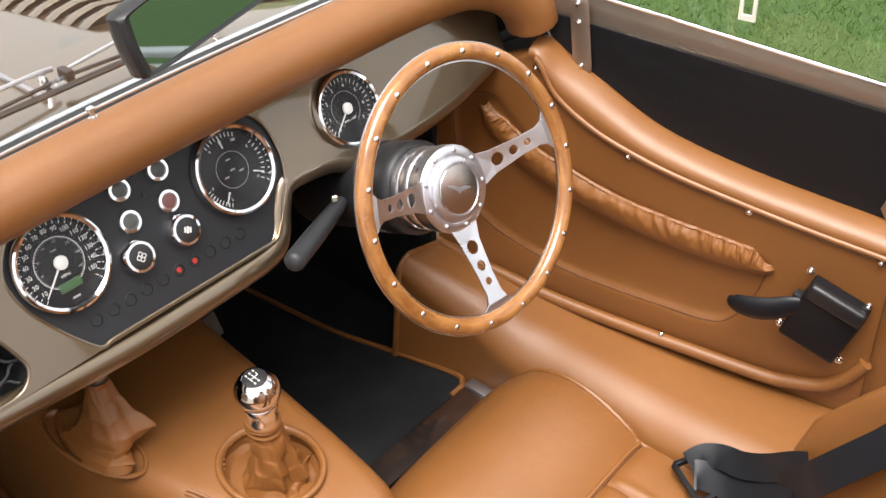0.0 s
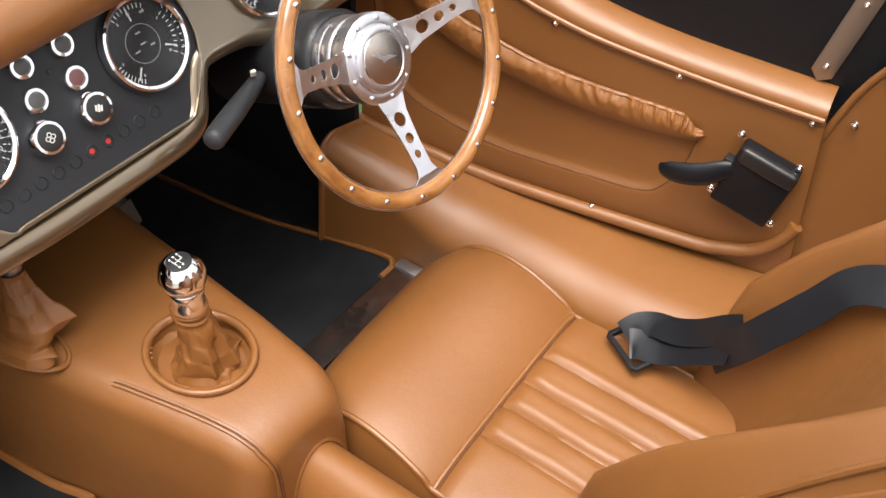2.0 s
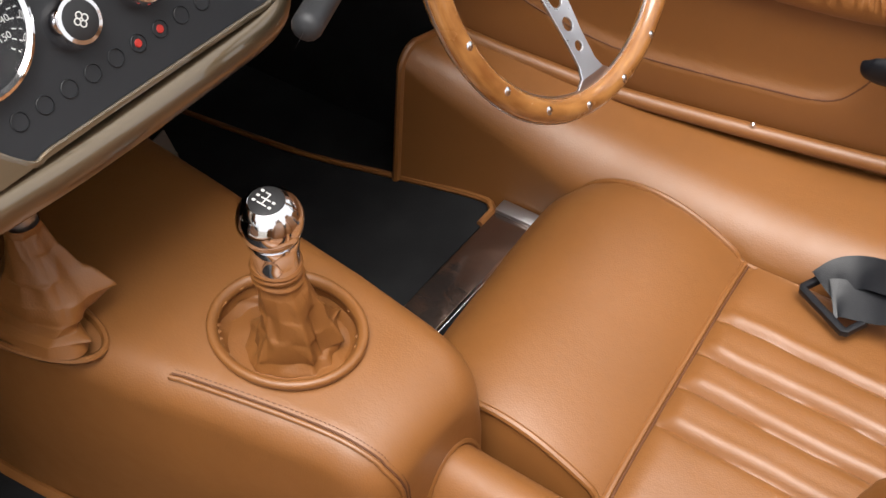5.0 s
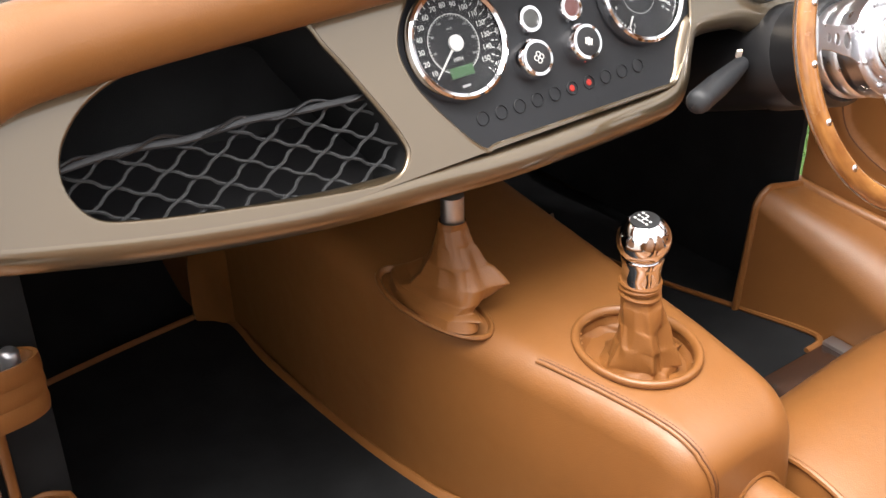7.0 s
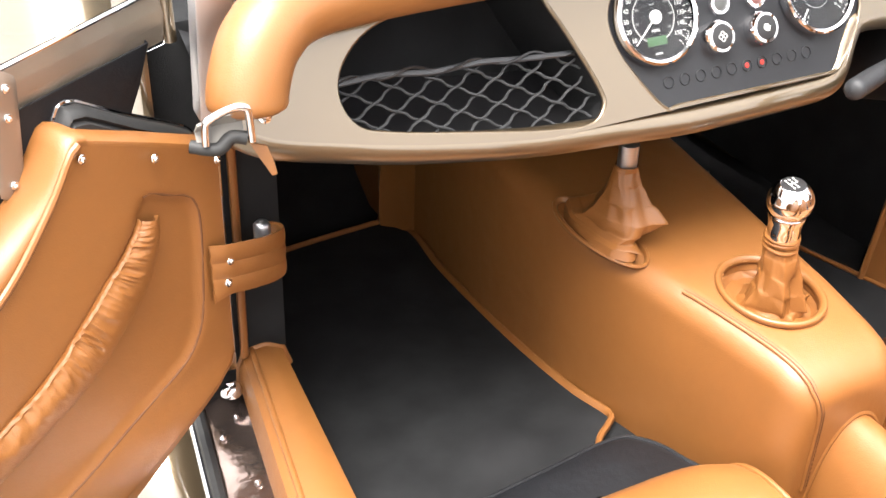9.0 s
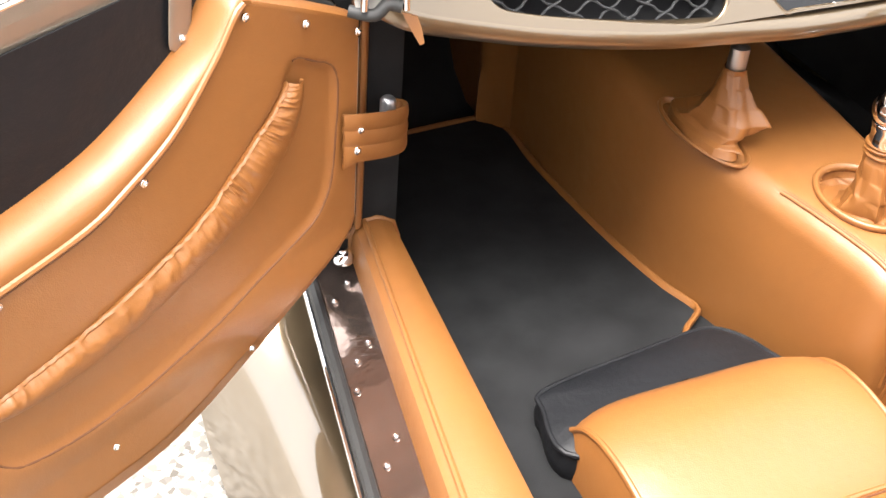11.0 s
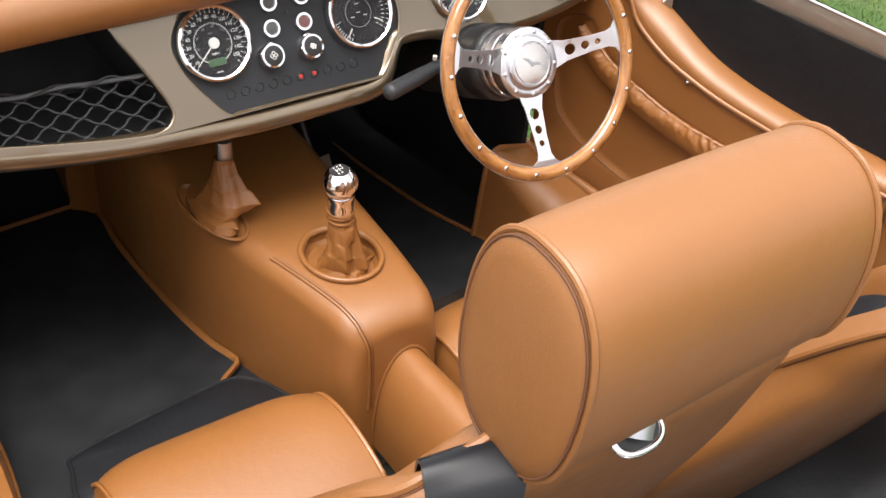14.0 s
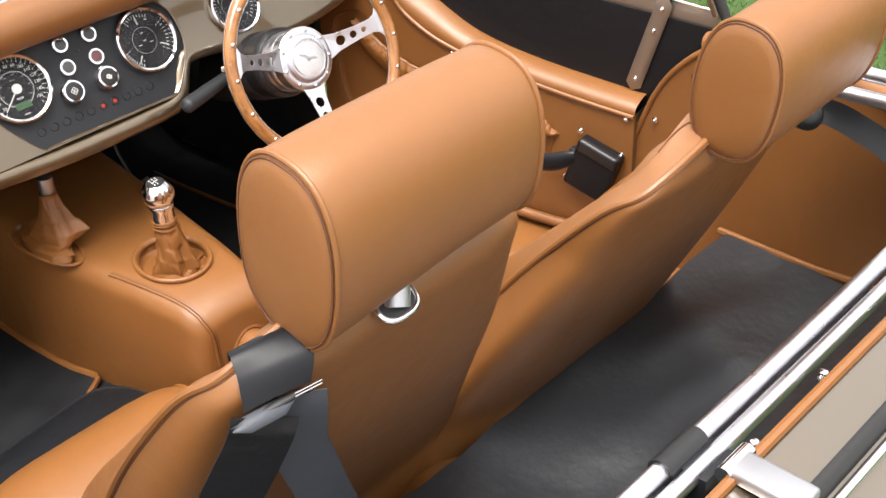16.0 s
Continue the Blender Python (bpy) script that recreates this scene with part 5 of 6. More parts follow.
# local y points outward on the driver's side
DR = Matrix(((0.171, 0.985, 0, 0.655), (-0.985, 0.171, 0, 0.27), (0, 0, 1, 0), (0, 0, 0, 1)))
car_door("door_driver", DR, -1, "closed tan leather trimmed car door with gathered map pocket", True, DRIVER_TRIM)
th = radians(61)
PD = Matrix(((-math.sin(th), math.cos(th), 0, -0.655), (-math.cos(th), -math.sin(th), 0, 0.275), (0, 0, 1, 0), (0, 0, 0, 1)))
car_door("door_passenger", PD, 1, "open tan leather trimmed car door with gathered map pocket", False, PASSENGER_TRIM)


def side_screen(name, m, sgn, label):
    """Removable side screen on the door: black vinyl skirt, painted rail, clear sliding pane and two straps."""
    s = empty(name, label, "side screen", m=m)
    y = -sgn * 0.022
    top = lambda d: 0.950 - 0.072 * (d - 0.2)
    bot = lambda d: 0.895 - 0.052 * (d - 0.2)
    ds = [0.02 + 0.88 * k / 24 for k in range(25)]
    part("skirt", thick(grid([[(max(d, 0.118 - 0.06 * t - (0.03 if sgn < 0 else 0)), y + sgn * 0.004, z0 + (bot(d) + 0.01 - z0) * t) for t in (0, 0.33, 0.66, 1)] for d in ds for z0 in [(lerp(D_RIDGE, d) - 0.06 if d > 0.17 else 0.78)]]), 0.003), M["vinyl"], s, "black vinyl skirt")
    part("rail", thick(grid([[(d, y - sgn * 0.001, bot(d)), (d, y + sgn * 0.003, (bot(d) + top(d)) / 2), (d, y - sgn * 0.001, top(d))] for d in ds]), 0.006), M["rail"], s, "bronze-taupe painted rail")
    part("rail_edge", tube([(d, y, top(d) + 0.002) for d in ds], 0.0035, 8), M["chrome"], s, "bright channel edge")
    part("pane", plate([(0.03, 0.90), (0.895, 0.89), (0.725, 1.235), (0.04, 1.235)], 0.0036, m=Matrix(((1, 0, 0, 0), (0, 0, 1, y - 0.0018), (0, 1, 0, 0), (0, 0, 0, 1)))), M["glass"], s, "clear sliding pane").visible_shadow = False
    part("rear_post", tube([(0.898, y, 0.895), (0.728, y, 1.24)], 0.010, 10, flat=0.6), M["paint"], s)
    part("rear_seal", tube([(0.914, y, 0.89), (0.744, y, 1.24)], 0.010, 10), M["rubber"], s, "black rubber edge seal")
    part("front_post", tube([(0.02, y, 0.9), (0.03, y, 1.24)], 0.008, 10), M["paint"], s)
    part("top_rail", tube([(0.03, y, 1.24), (0.4, y, 1.245), (0.735, y, 1.24)], 0.009, 10), M["paint"], s)
    for d0, z0, d1, z1 in ((0.262, 0.815, 0.248, 0.952), (0.744, 0.715, 0.804, 0.915)):
        a, b = Vector((d0, y + sgn * 0.012, z0)), Vector((d1, y + sgn * 0.012, z1))
        st = part("strap", tube([a.lerp(b, q / 16) for q in range(17)], 0.0160, 12, flat=0.18, up=(0, 1, 0), ease=0.016), M["rail"], s, "flat steel mounting strap")
        out = Matrix(((1, 0, 0, 0), (0, 0, sgn, 0), (0, 1, 0, 0), (0, 0, 0, 1)))
        for t in (0.14, 0.66, 0.88):
            p = a.lerp(b, t)
            stud(st, Matrix.Translation((p.x, p.y + sgn * 0.003, p.z)) @ out, 0.005)
    x, z = 0.50, 0.984
    outl = [(x - 0.012, z - 0.022), (x + 0.012, z - 0.022), (x + 0.012, z + 0.022), (x - 0.012, z + 0.022)]
    hole = [(x - 0.007, z - 0.014), (x + 0.007, z - 0.014), (x + 0.007, z + 0.016), (x - 0.007, z + 0.016)]
    part("finger_pull", plate(outl, 0.006, [hole], m=Matrix(((1, 0, 0, 0), (0, 0, 1, y + sgn * 0.002), (0, 1, 0, 0), (0, 0, 0, 1)))), M["cream"], s, "pale plastic finger pull")
    return s


side_screen("side_screen_driver", DR, -1, "black vinyl side screen with clear pane on the closed door")
side_screen("side_screen_passenger", PD, 1, "black vinyl side screen with clear pane on the open door")


# ---------------------------------------------------------------- sills, kick panels, rear deck
def sill(side):
    s = empty("door_sill", "padded tan leather door sill", "door sill", group="door sills")
    if side < 0:
        rows = []
        for k in range(16):
            y = 0.335 - 0.9 * k / 15
            xi, xo = -0.546 - 0.072 * k / 15, -0.622 - 0.135 * k / 15
            rows.append([(xi, y, 0.26), (xi - 0.002, y, 0.36), (xi - 0.012, y, 0.392), (xi - 0.03, y, 0.402), ((xi + xo) / 2, y, 0.405), (xo + 0.02, y, 0.403), (xo + 0.006, y, 0.396), (xo, y, 0.38), (xo - 0.002, y, 0.33)])
        part("pad", grid(rows), M["tan"], s, "padded tan leather roll")
        part("piping", tube([r[5] for r in rows], 0.0045, 8), M["tan"], s)
        part("front_binding", tube(rows[0][1:], 0.0055, 8), M["tan"], s, "bound front edge")
        rows = []
        for k in range(16):
            y = 0.335 - 0.9 * k / 15
            xo = -0.622 - 0.135 * k / 15
            rows.append([(xo - 0.001, y, 0.345), (xo - 0.035, y, 0.335), (xo - 0.06, y, 0.325)])
        part("tread_plate", thick(grid(rows), 0.004), M["steelplate"], s, "worn polished metal tread plate")
        for k, (fx, fy) in enumerate(((0.3, 1), (0.7, 1.4), (0.25, 3.2), (0.6, 3.6), (0.8, 4.4), (0.3, 6.1), (0.65, 6.7), (0.4, 8.5), (0.5, 11.0))):
            a, b = rows[int(fy)], rows[int(fy) + 1]
            p = Vector(a[0]).lerp(Vector(a[2]), fx).lerp(Vector(b[0]).lerp(Vector(b[2]), fx), fy - int(fy))
            stud(s, Matrix.Translation(p + Vector((0, 0, 0.003))) @ pose(0, 0, 0, 0, -16, 0), 0.0048)
        part("rubber_strip", tube([Vector(r[2]) + Vector((-0.006, 0, 0.004)) for r in rows], 0.009, 8), M["rubber"], s, "black rubber door seal")
        part("chrome_strip", tube([Vector(r[2]) + Vector((-0.018, 0, -0.004)) for r in rows], 0.004, 8), M["chrome"], s)
    else:
        rows = []
        for k in range(30):
            y = 0.235 - 0.95 * k / 29
            xi = lerp([(-0.7, 0.55), (-0.1, 0.518), (0.0, 0.512), (0.1, 0.505), (0.235, 0.482)], y)
            xo = 0.618 + 0.171 * (0.27 - y)
            h = lerp([(-0.7, 0.135), (-0.25, 0.136), (-0.05, 0.15), (0.05, 0.166), (0.15, 0.190), (0.235, 0.212)], y)
            w = xo - xi
            r = lerp([(-0.7, 0.068), (-0.05, 0.075), (0.08, 0.055), (0.235, 0.03)], y)
            lean = lerp([(0.0, 0.0), (0.235, 0.022)], y)
            sec = [(xi + lean * q / 5, y, 0.25 + (h - r) * q / 5) for q in range(5)]
            xi, w = xi + lean, w - lean
            sec += [(xi + 1.1 * r * (1 - math.cos(a)), y, 0.25 + h - r + r * math.sin(a)) for a in [math.pi / 2 * q / 12 for q in range(13)]]
            sec += [(xi + 1.1 * r + (w - 1.1 * r) * t, y, 0.25 + h + lerp([(0.0, -0.006), (0.12, -0.012), (0.235, -0.022)], y) * t) for t in (0.25, 0.5, 0.75, 1.0)]
            rows.append(sec)
        part("pad", grid(rows), M["tan"], s, "padded tan leather roll")
        part("front_binding", tube(rows[0], 0.006, 8), M["tan"], s, "bound front edge")
    return s


sill(-1), sill(1)

part("side_carpet", thick(grid([[(x, y, z) for y in (0.335, 0.6, 1.02)] for x, z in ((-0.565, 0.24), (-0.575, 0.5), (-0.60, 0.86))]), 0.012), M["carpet"], car_floor)
part("side_carpet", thick(grid([[(x, y, z) for y in (0.24, 0.6, 1.02)] for x, z in ((0.60, 0.24), (0.61, 0.5), (0.63, 0.86))]), 0.012), M["carpet"], car_floor)

# door pillar, hinges and check strap on the passenger side
pillar = empty("door_pillar", "bronze-taupe door pillar with carpet facing and tan edge", "door pillar")
part("post", box(-0.70, -0.55, 0.333, 0.40, 0.30, 0.9, 0.006), M["carpet"], pillar, "black carpet faced post")
part("scuttle_end", box(-0.716, -0.702, 0.315, 0.42, 0.38, 0.935, 0.005), M["paint"], pillar, "bronze-taupe painted scuttle end")
part("latch_plate", box(-0.652, -0.628, 0.322, 0.331, 0.385, 0.455, 0.003), M["chrome"], pillar, "chrome hinge plate")
part("latch_bolt", tube([(-0.645, 0.325, 0.452), (-0.645, 0.318, 0.49)], 0.006, 12, ease=0.004), M["chrome"], pillar, "chrome hinge pin")
part("latch_cup", lathe([(0.016, 0), (0.016, 0.006), (0.011, 0.013), (0.006, 0.015), (0, 0.015)], 20, m=pose(-0.645, 0.305, 0.362)), M["chrome"], pillar, "domed chrome fitting")
part("edge_trim", tube([(-0.612, 0.327, 0.87), (-0.612, 0.327, 0.7), (-0.613, 0.327, 0.55), (-0.615, 0.327, 0.40)], 0.008, 10, flat=0.7), M["tan"], pillar, "tan leather edge binding")
part("chrome_strip", tube([(-0.632, 0.318, 0.88), (-0.634, 0.318, 0.42)], 0.004, 8), M["chrome"], pillar)
for z in (0.47, 0.70):
    part("hinge", tube([(-0.662, 0.293, z - 0.035), (-0.662, 0.293, z + 0.035)], 0.0085, 12), M["chrome"], pillar, "chrome door hinge")
strap = empty("door_check_strap", "stitched tan leather door check strap", "strap")
sp = [PD @ p for p in smooth_path([(0.052, 0.038, 0.634), (0.03, 0.046, 0.628), (-0.015, 0.047, 0.612), (-0.055, 0.042, 0.597), (-0.082, 0.032, 0.588), (-0.09, 0.016, 0.584), (-0.08, 0.002, 0.586)], 6)]
inw = PD.to_3x3() @ Vector((0, 1, 0))
band = [[Vector(p) + Vector((0, 0, h - (0.012 * max(0.0, 1 - i / 6) if h < -0.02 else 0))) + inw * (0.0022 * abs(math.cos(h * math.pi / 0.0225)) ** 0.7) for i, p in enumerate(sp)] for h in [-0.034 + 0.068 * k / 24 for k in range(25)]]
part("band", thick(grid(band), 0.005), M["tan"], strap)
bm = bmesh.new()
off = inw * 0.0008
for h in (-0.03, -0.0113, 0.0113, 0.03):
    tube([Vector(p) + off + Vector((0, 0, h)) for p in sp[:-10]], 0.0008, 4, bm=bm)
part("stitching", bm, M["stitch"], strap)
for x, z in ((0.036, 0.612), (0.030, 0.641)):
    stud(strap, PD @ Matrix.Translation((x, 0.050, z)) @ Matrix(((1, 0, 0, 0), (0, 0, 1, 0), (0, 1, 0, 0), (0, 0, 0, 1))), 0.006)
part("loop_pin", lathe([(0.011, 0), (0.011, 0.026), (0.008, 0.03), (0.004, 0.031), (0, 0.031)], 18, m=Matrix.Translation(PD @ Vector((-0.062, 0.020, 0.606)))), M["satin"], strap, "steel strap pin")

# bright end fitting where the door seal meets the dashboard
fit_l = empty("seal_fitting", "chrome framed rubber seal at the dashboard end", "door seal", group="door seal fittings")
frame_pts = [(-0.716, 0.062, 0.887), (-0.715, 0.062, 0.908), (-0.709, 0.060, 0.915), (-0.690, 0.056, 0.924), (-0.678, 0.054, 0.924), (-0.674, 0.054, 0.916), (-0.672, 0.054, 0.886)]
part("chrome_frame", tube(smooth_path(frame_pts, 5), 0.0042, 10), M["chrome"], fit_l, "bent chrome wire frame")
part("lining", thick(grid([[(-0.722, 0.068, 0.908), (-0.70, 0.068, 0.914), (-0.677, 0.062, 0.916)], [(-0.722, 0.078, 0.896), (-0.70, 0.074, 0.902), (-0.677, 0.068, 0.904)], [(-0.722, 0.07, 0.882), (-0.70, 0.066, 0.886), (-0.677, 0.06, 0.888)]]), 0.003), M["cloth"], fit_l, "pale cloth lining")
part("rubber", tube(smooth_path([(-0.728, 0.075, 0.882), (-0.705, 0.062, 0.880), (-0.690, 0.062, 0.890), (-0.676, 0.058, 0.888)], 5), 0.007, 10), M["rubber"], fit_l, "black rubber seal end")
part("leather_tab", thick(grid([[(-0.668, 0.075, 0.872), (-0.652, 0.07, 0.868)], [(-0.66, 0.07, 0.855), (-0.648, 0.066, 0.855)], [(-0.650, 0.064, 0.836), (-0.645, 0.063, 0.838)]]), 0.003), M["tan"], fit_l, "loose tan leather corner")
part("press_stud", lathe([(0.008, 0), (0.008, 0.003), (0.005, 0.006), (0, 0.0065)], 16, m=D @ pose(-0.630, 0.095, 0.005)), M["chrome"], fit_l, "round chrome press stud")

# windscreen, scuttle and bonnet
screen = empty("windscreen", "flat windscreen in a chrome frame", "windscreen")
scr = [(-0.64, 0.20, 0.985), (-0.5, 0.212, 1.0), (0.0, 0.222, 1.008), (0.5, 0.212, 1.0), (0.66, 0.20, 0.985)]
lowp = smooth_path(scr, 8)
part("lower_frame", tube([Vector(p) + Vector((0, 0.012, 0.002)) for p in lowp], 0.0042, 12, flat=0.9), M["chrome"], screen, "chrome lower frame")
part("front_strip", tube([Vector(p) + Vector((0, -0.012, 0.004)) for p in lowp], 0.0028, 8), M["chrome"], screen, "thin chrome strip")
part("inner_seal", grid([[Vector(p) + Vector((0, dy, dz)) for p in lowp] for dy, dz in ((-0.026, -0.012), (-0.018, 0.002), (-0.008, 0.004), (0.010, 0.003))]), M["rubber"], screen, "black rubber screen seal")
part("seal", tube([Vector(p) + Vector((0, 0.020, -0.010)) for p in lowp], 0.009, 8), M["rubber"], screen)
hi = [Vector((p.x * 0.97, p.y - 0.12, p.z + 0.33)) for p in lowp]
part("pane", thick(grid([lowp, [a.lerp(b, 0.5) for a, b in zip(lowp, hi)], hi]), 0.004), M["glass"], screen, "clear windscreen pane").visible_shadow = False
part("upper_frame", tube(hi, 0.009, 10), M["chrome"], screen, "chrome upper frame")
for a, b in ((lowp[0], hi[0]), (lowp[-1], hi[-1])):
    part("side_post", tube([a + Vector((0, 0, -0.09)), a, b], 0.011, 10, flat=0.7), M["chrome"], screen, "chrome side post")
for sx in (-1,):
    part("mounting_bracket", box(-0.02, 0.02, -0.014, 0.014, -0.11, 0.04, 0.004, m=pose(sx * 0.665, 0.185, 0.955, 8, 0, 0)), M["satin"], screen, "bright screen bracket")
for x in (-0.29, 0.014, 0.283):
    w = empty("wiper", "black windscreen wiper on a chrome spindle", "wiper", group="windscreen wipers")
    part("spindle", lathe([(0.011, 0), (0.011, 0.010), (0.007, 0.015), (0.007, 0.026), (0.004, 0.030), (0, 0.030)], 18, m=pose(x, 0.350, 0.972)), M["chrome"], w, "chrome wheelbox spindle")
    part("arm", tube(smooth_path([(x + 0.015, 0.351, 1.004), (x - 0.02, 0.349, 1.008), (x - 0.12, 0.343, 1.010), (x - 0.25, 0.336, 1.004)], 5), lambda t: 0.004 - 0.0016 * t, 8), M["satin"], w, "bright thin arm")
    part("blade_carrier", tube([(x - 0.37, 0.322, 1.0), (x - 0.25, 0.318, 1.006), (x - 0.13, 0.313, 1.0)], 0.0028, 8), M["black"], w)
    part("blade", tube([(x - 0.385, 0.312, 0.998), (x - 0.115, 0.303, 0.998)], 0.0045, 6, flat=0.6), M["rubber"], w, "black rubber blade")
    part("pivot_clip", box(-0.006, 0.006, -0.012, 0.010, 0.0, 0.014, 0.002, m=pose(x - 0.25, 0.326, 0.998)), M["black"], w)

body = empty("car_body", "bronze-taupe metallic sports car body with louvred bonnet", "car")


def crown(x, y):
    w = 0.66 - 0.30 * max(0, (y - 0.25)) / 1.5
    u = min(1, abs(x) / w)
    return 0.985 - 0.09 * max(0, (y - 0.25)) / 1.5 - (0.08 + 0.22 * min(1, max(0, (y - 0.33) / 0.2))) * u ** 3.2


for s in (-1, 1):
    rows = []
    for j in range(22):
        y = 0.225 + 1.55 * j / 21
        w = 0.66 - 0.30 * max(0, (y - 0.25)) / 1.5
        rows.append([(s * w * k / 18, y, crown(w * k / 18, y)) for k in range(19)])
    part("bonnet_half", grid(rows), M["paint"], body, "bronze-taupe bonnet half with louvres")
part("nose", grid([[(0.36 * (-1 + k / 9), 1.775, 0.35 + (crown(0.36 * abs(-1 + k / 9), 1.775) - 0.35) * t) for k in range(19)] for t in (0, 0.5, 1)]), M["paint"], body, "plain closing panel")
part("bonnet_hinge", tube([(0, 0.33, 0.983), (0, 0.40, 0.979), (0, 1.75, 0.9)], 0.004, 8), M["satin"], body, "bright centre hinge")
for s in (-1, 1):
    for k in range(24):
        y = 0.485 + 0.033 * k
        rows, dark = [], []
        for i in range(13):
            t = i / 12
            x = s * (0.155 - 0.2 * (y - 0.485) + 0.20 * t)
            h = 0.021 * min(1, 4 * t, 4 * (1 - t)) ** 0.6
            z = crown(abs(x), y)
            rows.append([(x, y + 0.016, z), (x, y + 0.006, z + h * 0.8), (x, y - 0.008, z + h), (x, y - 0.0135, z + h * 0.85)])
            dark.append([(x, y - 0.012, z + h * 0.8), (x, y - 0.011, z + 0.0006), (x, y - 0.014, z + 0.0006)])
        lv = part("louvre", grid(rows), M["paint"], body)
        # black sheet across the louvre mouth stands in for the shade inside
        part("louvre_slot_shade", grid(dark), M["rubber"], lv)
for s in (-1, 1):
    rows = []
    for j in range(30):
        y = 1.95 - 2.5 * j / 29
        top = 0.76 - 0.53 * min(1, max(0, (1.15 - y) / 0.84)) ** 1.1
        inner = 0.50 + 0.19 * min(1, max(0, (1.1 - y) / 0.75))
        rows.append([(s * (inner + (0.86 - inner) * t), y, top + (0.012 + 0.038 * min(1, max(0, (y - 0.5) / 0.5))) * math.sin(math.pi * t) - 0.2 * t ** 4) for t in [k / 12 for k in range(13)]])
    part("front_wing", grid(rows), M["paint"], body, "sweeping bronze-taupe front wing and running board")
    part("scuttle_side", grid([[(s * (0.685 - 0.13 * max(0, y - 0.3)), y, 0.2 + (crown(0.62, y) + 0.02 - 0.2) * k / 6) for k in range(7)] for y in (0.41, 0.6, 0.8, 1.2)]), M["paint"], body)

# rear trim
rear = empty("rear_compartment", "black cover behind the seats with tan side trim", "car interior")
rows = []
for j in range(19):
    y = -0.735 - 0.475 * j / 18
    rows.append([(-0.72 + 1.44 * k / 36, y, 0.532 + 0.02 * noise.noise(Vector((k * 0.22, j * 0.25, 1))) + 0.006 * (1 - 2 * abs(noise.noise(Vector((k * 0.35 + j * 0.12, j * 0.3, 4))))) + 0.12 * max(0, (j - 8) / 10) ** 1.7 + 0.18 * max(0, (j - 15) / 3) ** 2 - 0.02 * math.exp(-((k - 18) / 5) ** 2)) for k in range(37)])
part("cover", grid(rows), M["cover"], rear, "loose black vinyl cover")
for s in (-1, 1):
    side = []
    for k in range(13):
        y = -0.46 - 0.78 * k / 12
        x = lerp([(-1.24, 0.60), (-1.1, 0.69), (-0.95, 0.74), (-0.8, 0.77), (-0.5, 0.772), (-0.4, 0.755)], y)
        top = lerp([(-1.24, 0.86), (-1.0, 0.88), (-0.85, 0.885), (-0.66, 0.87), (-0.6, 0.835), (-0.56, 0.78), (-0.50, 0.69), (-0.47, 0.6), (-0.455, 0.5)], y)
        side.append([(s * x, y, 0.28 + (top - 0.28) * t) for t in (0, 0.25, 0.5, 0.75, 0.92, 1)])
    part("side_trim", grid(side), M["tan"], rear, "tan leather quarter trim")
    part("trim_edge", tube(smooth_path([r[5] for r in side], 4), 0.006, 10), M["tan"], rear)
    part("body_edge_roll", tube(smooth_path([(s * 0.79, -0.62, 0.86), (s * 0.775, -0.8, 0.885), (s * 0.745, -0.97, 0.885), (s * 0.69, -1.12, 0.875), (s * 0.6, -1.215, 0.858)], 5), 0.02, 12), M["tan"], rear, "padded tan body edge")
    part("quarter_panel", grid([[(s * (0.80 + 0.02 * (1 - t)), y, 0.3 + (zt - 0.3) * t) for t in (0, 0.5, 1)] for y, zt in ((-0.50, 0.67), (-0.56, 0.76), (-0.62, 0.84), (-0.8, 0.87), (-1.0, 0.87))]), M["paint"], body)
    out = Matrix(((0, 0, -s, 0), (0, 1, 0, 0), (s, 0, 0, 0), (0, 0, 0, 1)))
    for y, z in ((-0.612, 0.80), (-0.535, 0.685), (-0.485, 0.555)):
        stud(rear, Matrix.Translation((s * 0.768, y, z)) @ out, 0.0065)
    # lower carpet edge seam of the trim
    part("trim_seam", tube([(s * 0.757, -0.70, 0.512), (s * 0.742, -0.9, 0.524), (s * 0.71, -1.05, 0.560), (s * 0.67, -1.13, 0.60)], 0.007, 8), M["tan"], rear)

bars = empty("hood_frame", "pair of bright hood frame tubes with black sleeves", "hood frame")
for y, r in ((-1.153, 0.0125), (-1.181, 0.0105)):
    part("tube", tube([(-0.60, y, 0.85), (0.60, y, 0.85), (0.66, y + 0.03, 0.87), (0.685, y + 0.12, 0.9)], r, 14), M["alu"], bars, "bright aluminium tube")
part("sleeve", tube([(-0.125, -1.153, 0.85), (-0.055, -1.153, 0.85)], 0.0165, 14), M["black"], bars, "black plastic sleeve")
part("webbing_tab", box(-0.11, -0.05, -1.2, -1.165, 0.79, 0.856, 0.004), M["belt"], bars)
for x, z in ((0.64, 0.925), (0.655, 0.955)):
    part("pivot_tube", tube([(x, -0.90, z), (x + 0.01, -1.15, z + 0.01)], 0.011, 12), M["alu"], bars, "bright hood pivot tube")
rows = []
for j in range(10):
    y = -1.222 - 0.5 * j / 9
    rows.append([(-0.7 + 1.4 * k / 16, y, 0.855 - 0.4 * (j / 9) ** 1.7 - 0.1 * abs(-1 + k / 8) ** 4) for k in range(17)])
part("rear_panel", grid(rows), M["paint"], body, "bronze-taupe rear body panel")
part("rear_moulding", tube([(-0.6, -1.29, 0.85), (0.6, -1.29, 0.85)], 0.012, 10, flat=0.5), M["rubber"], body)
part("rear_moulding_bright", tube([(-0.6, -1.31, 0.846), (0.6, -1.31, 0.846)], 0.006, 10), M["chrome"], body)
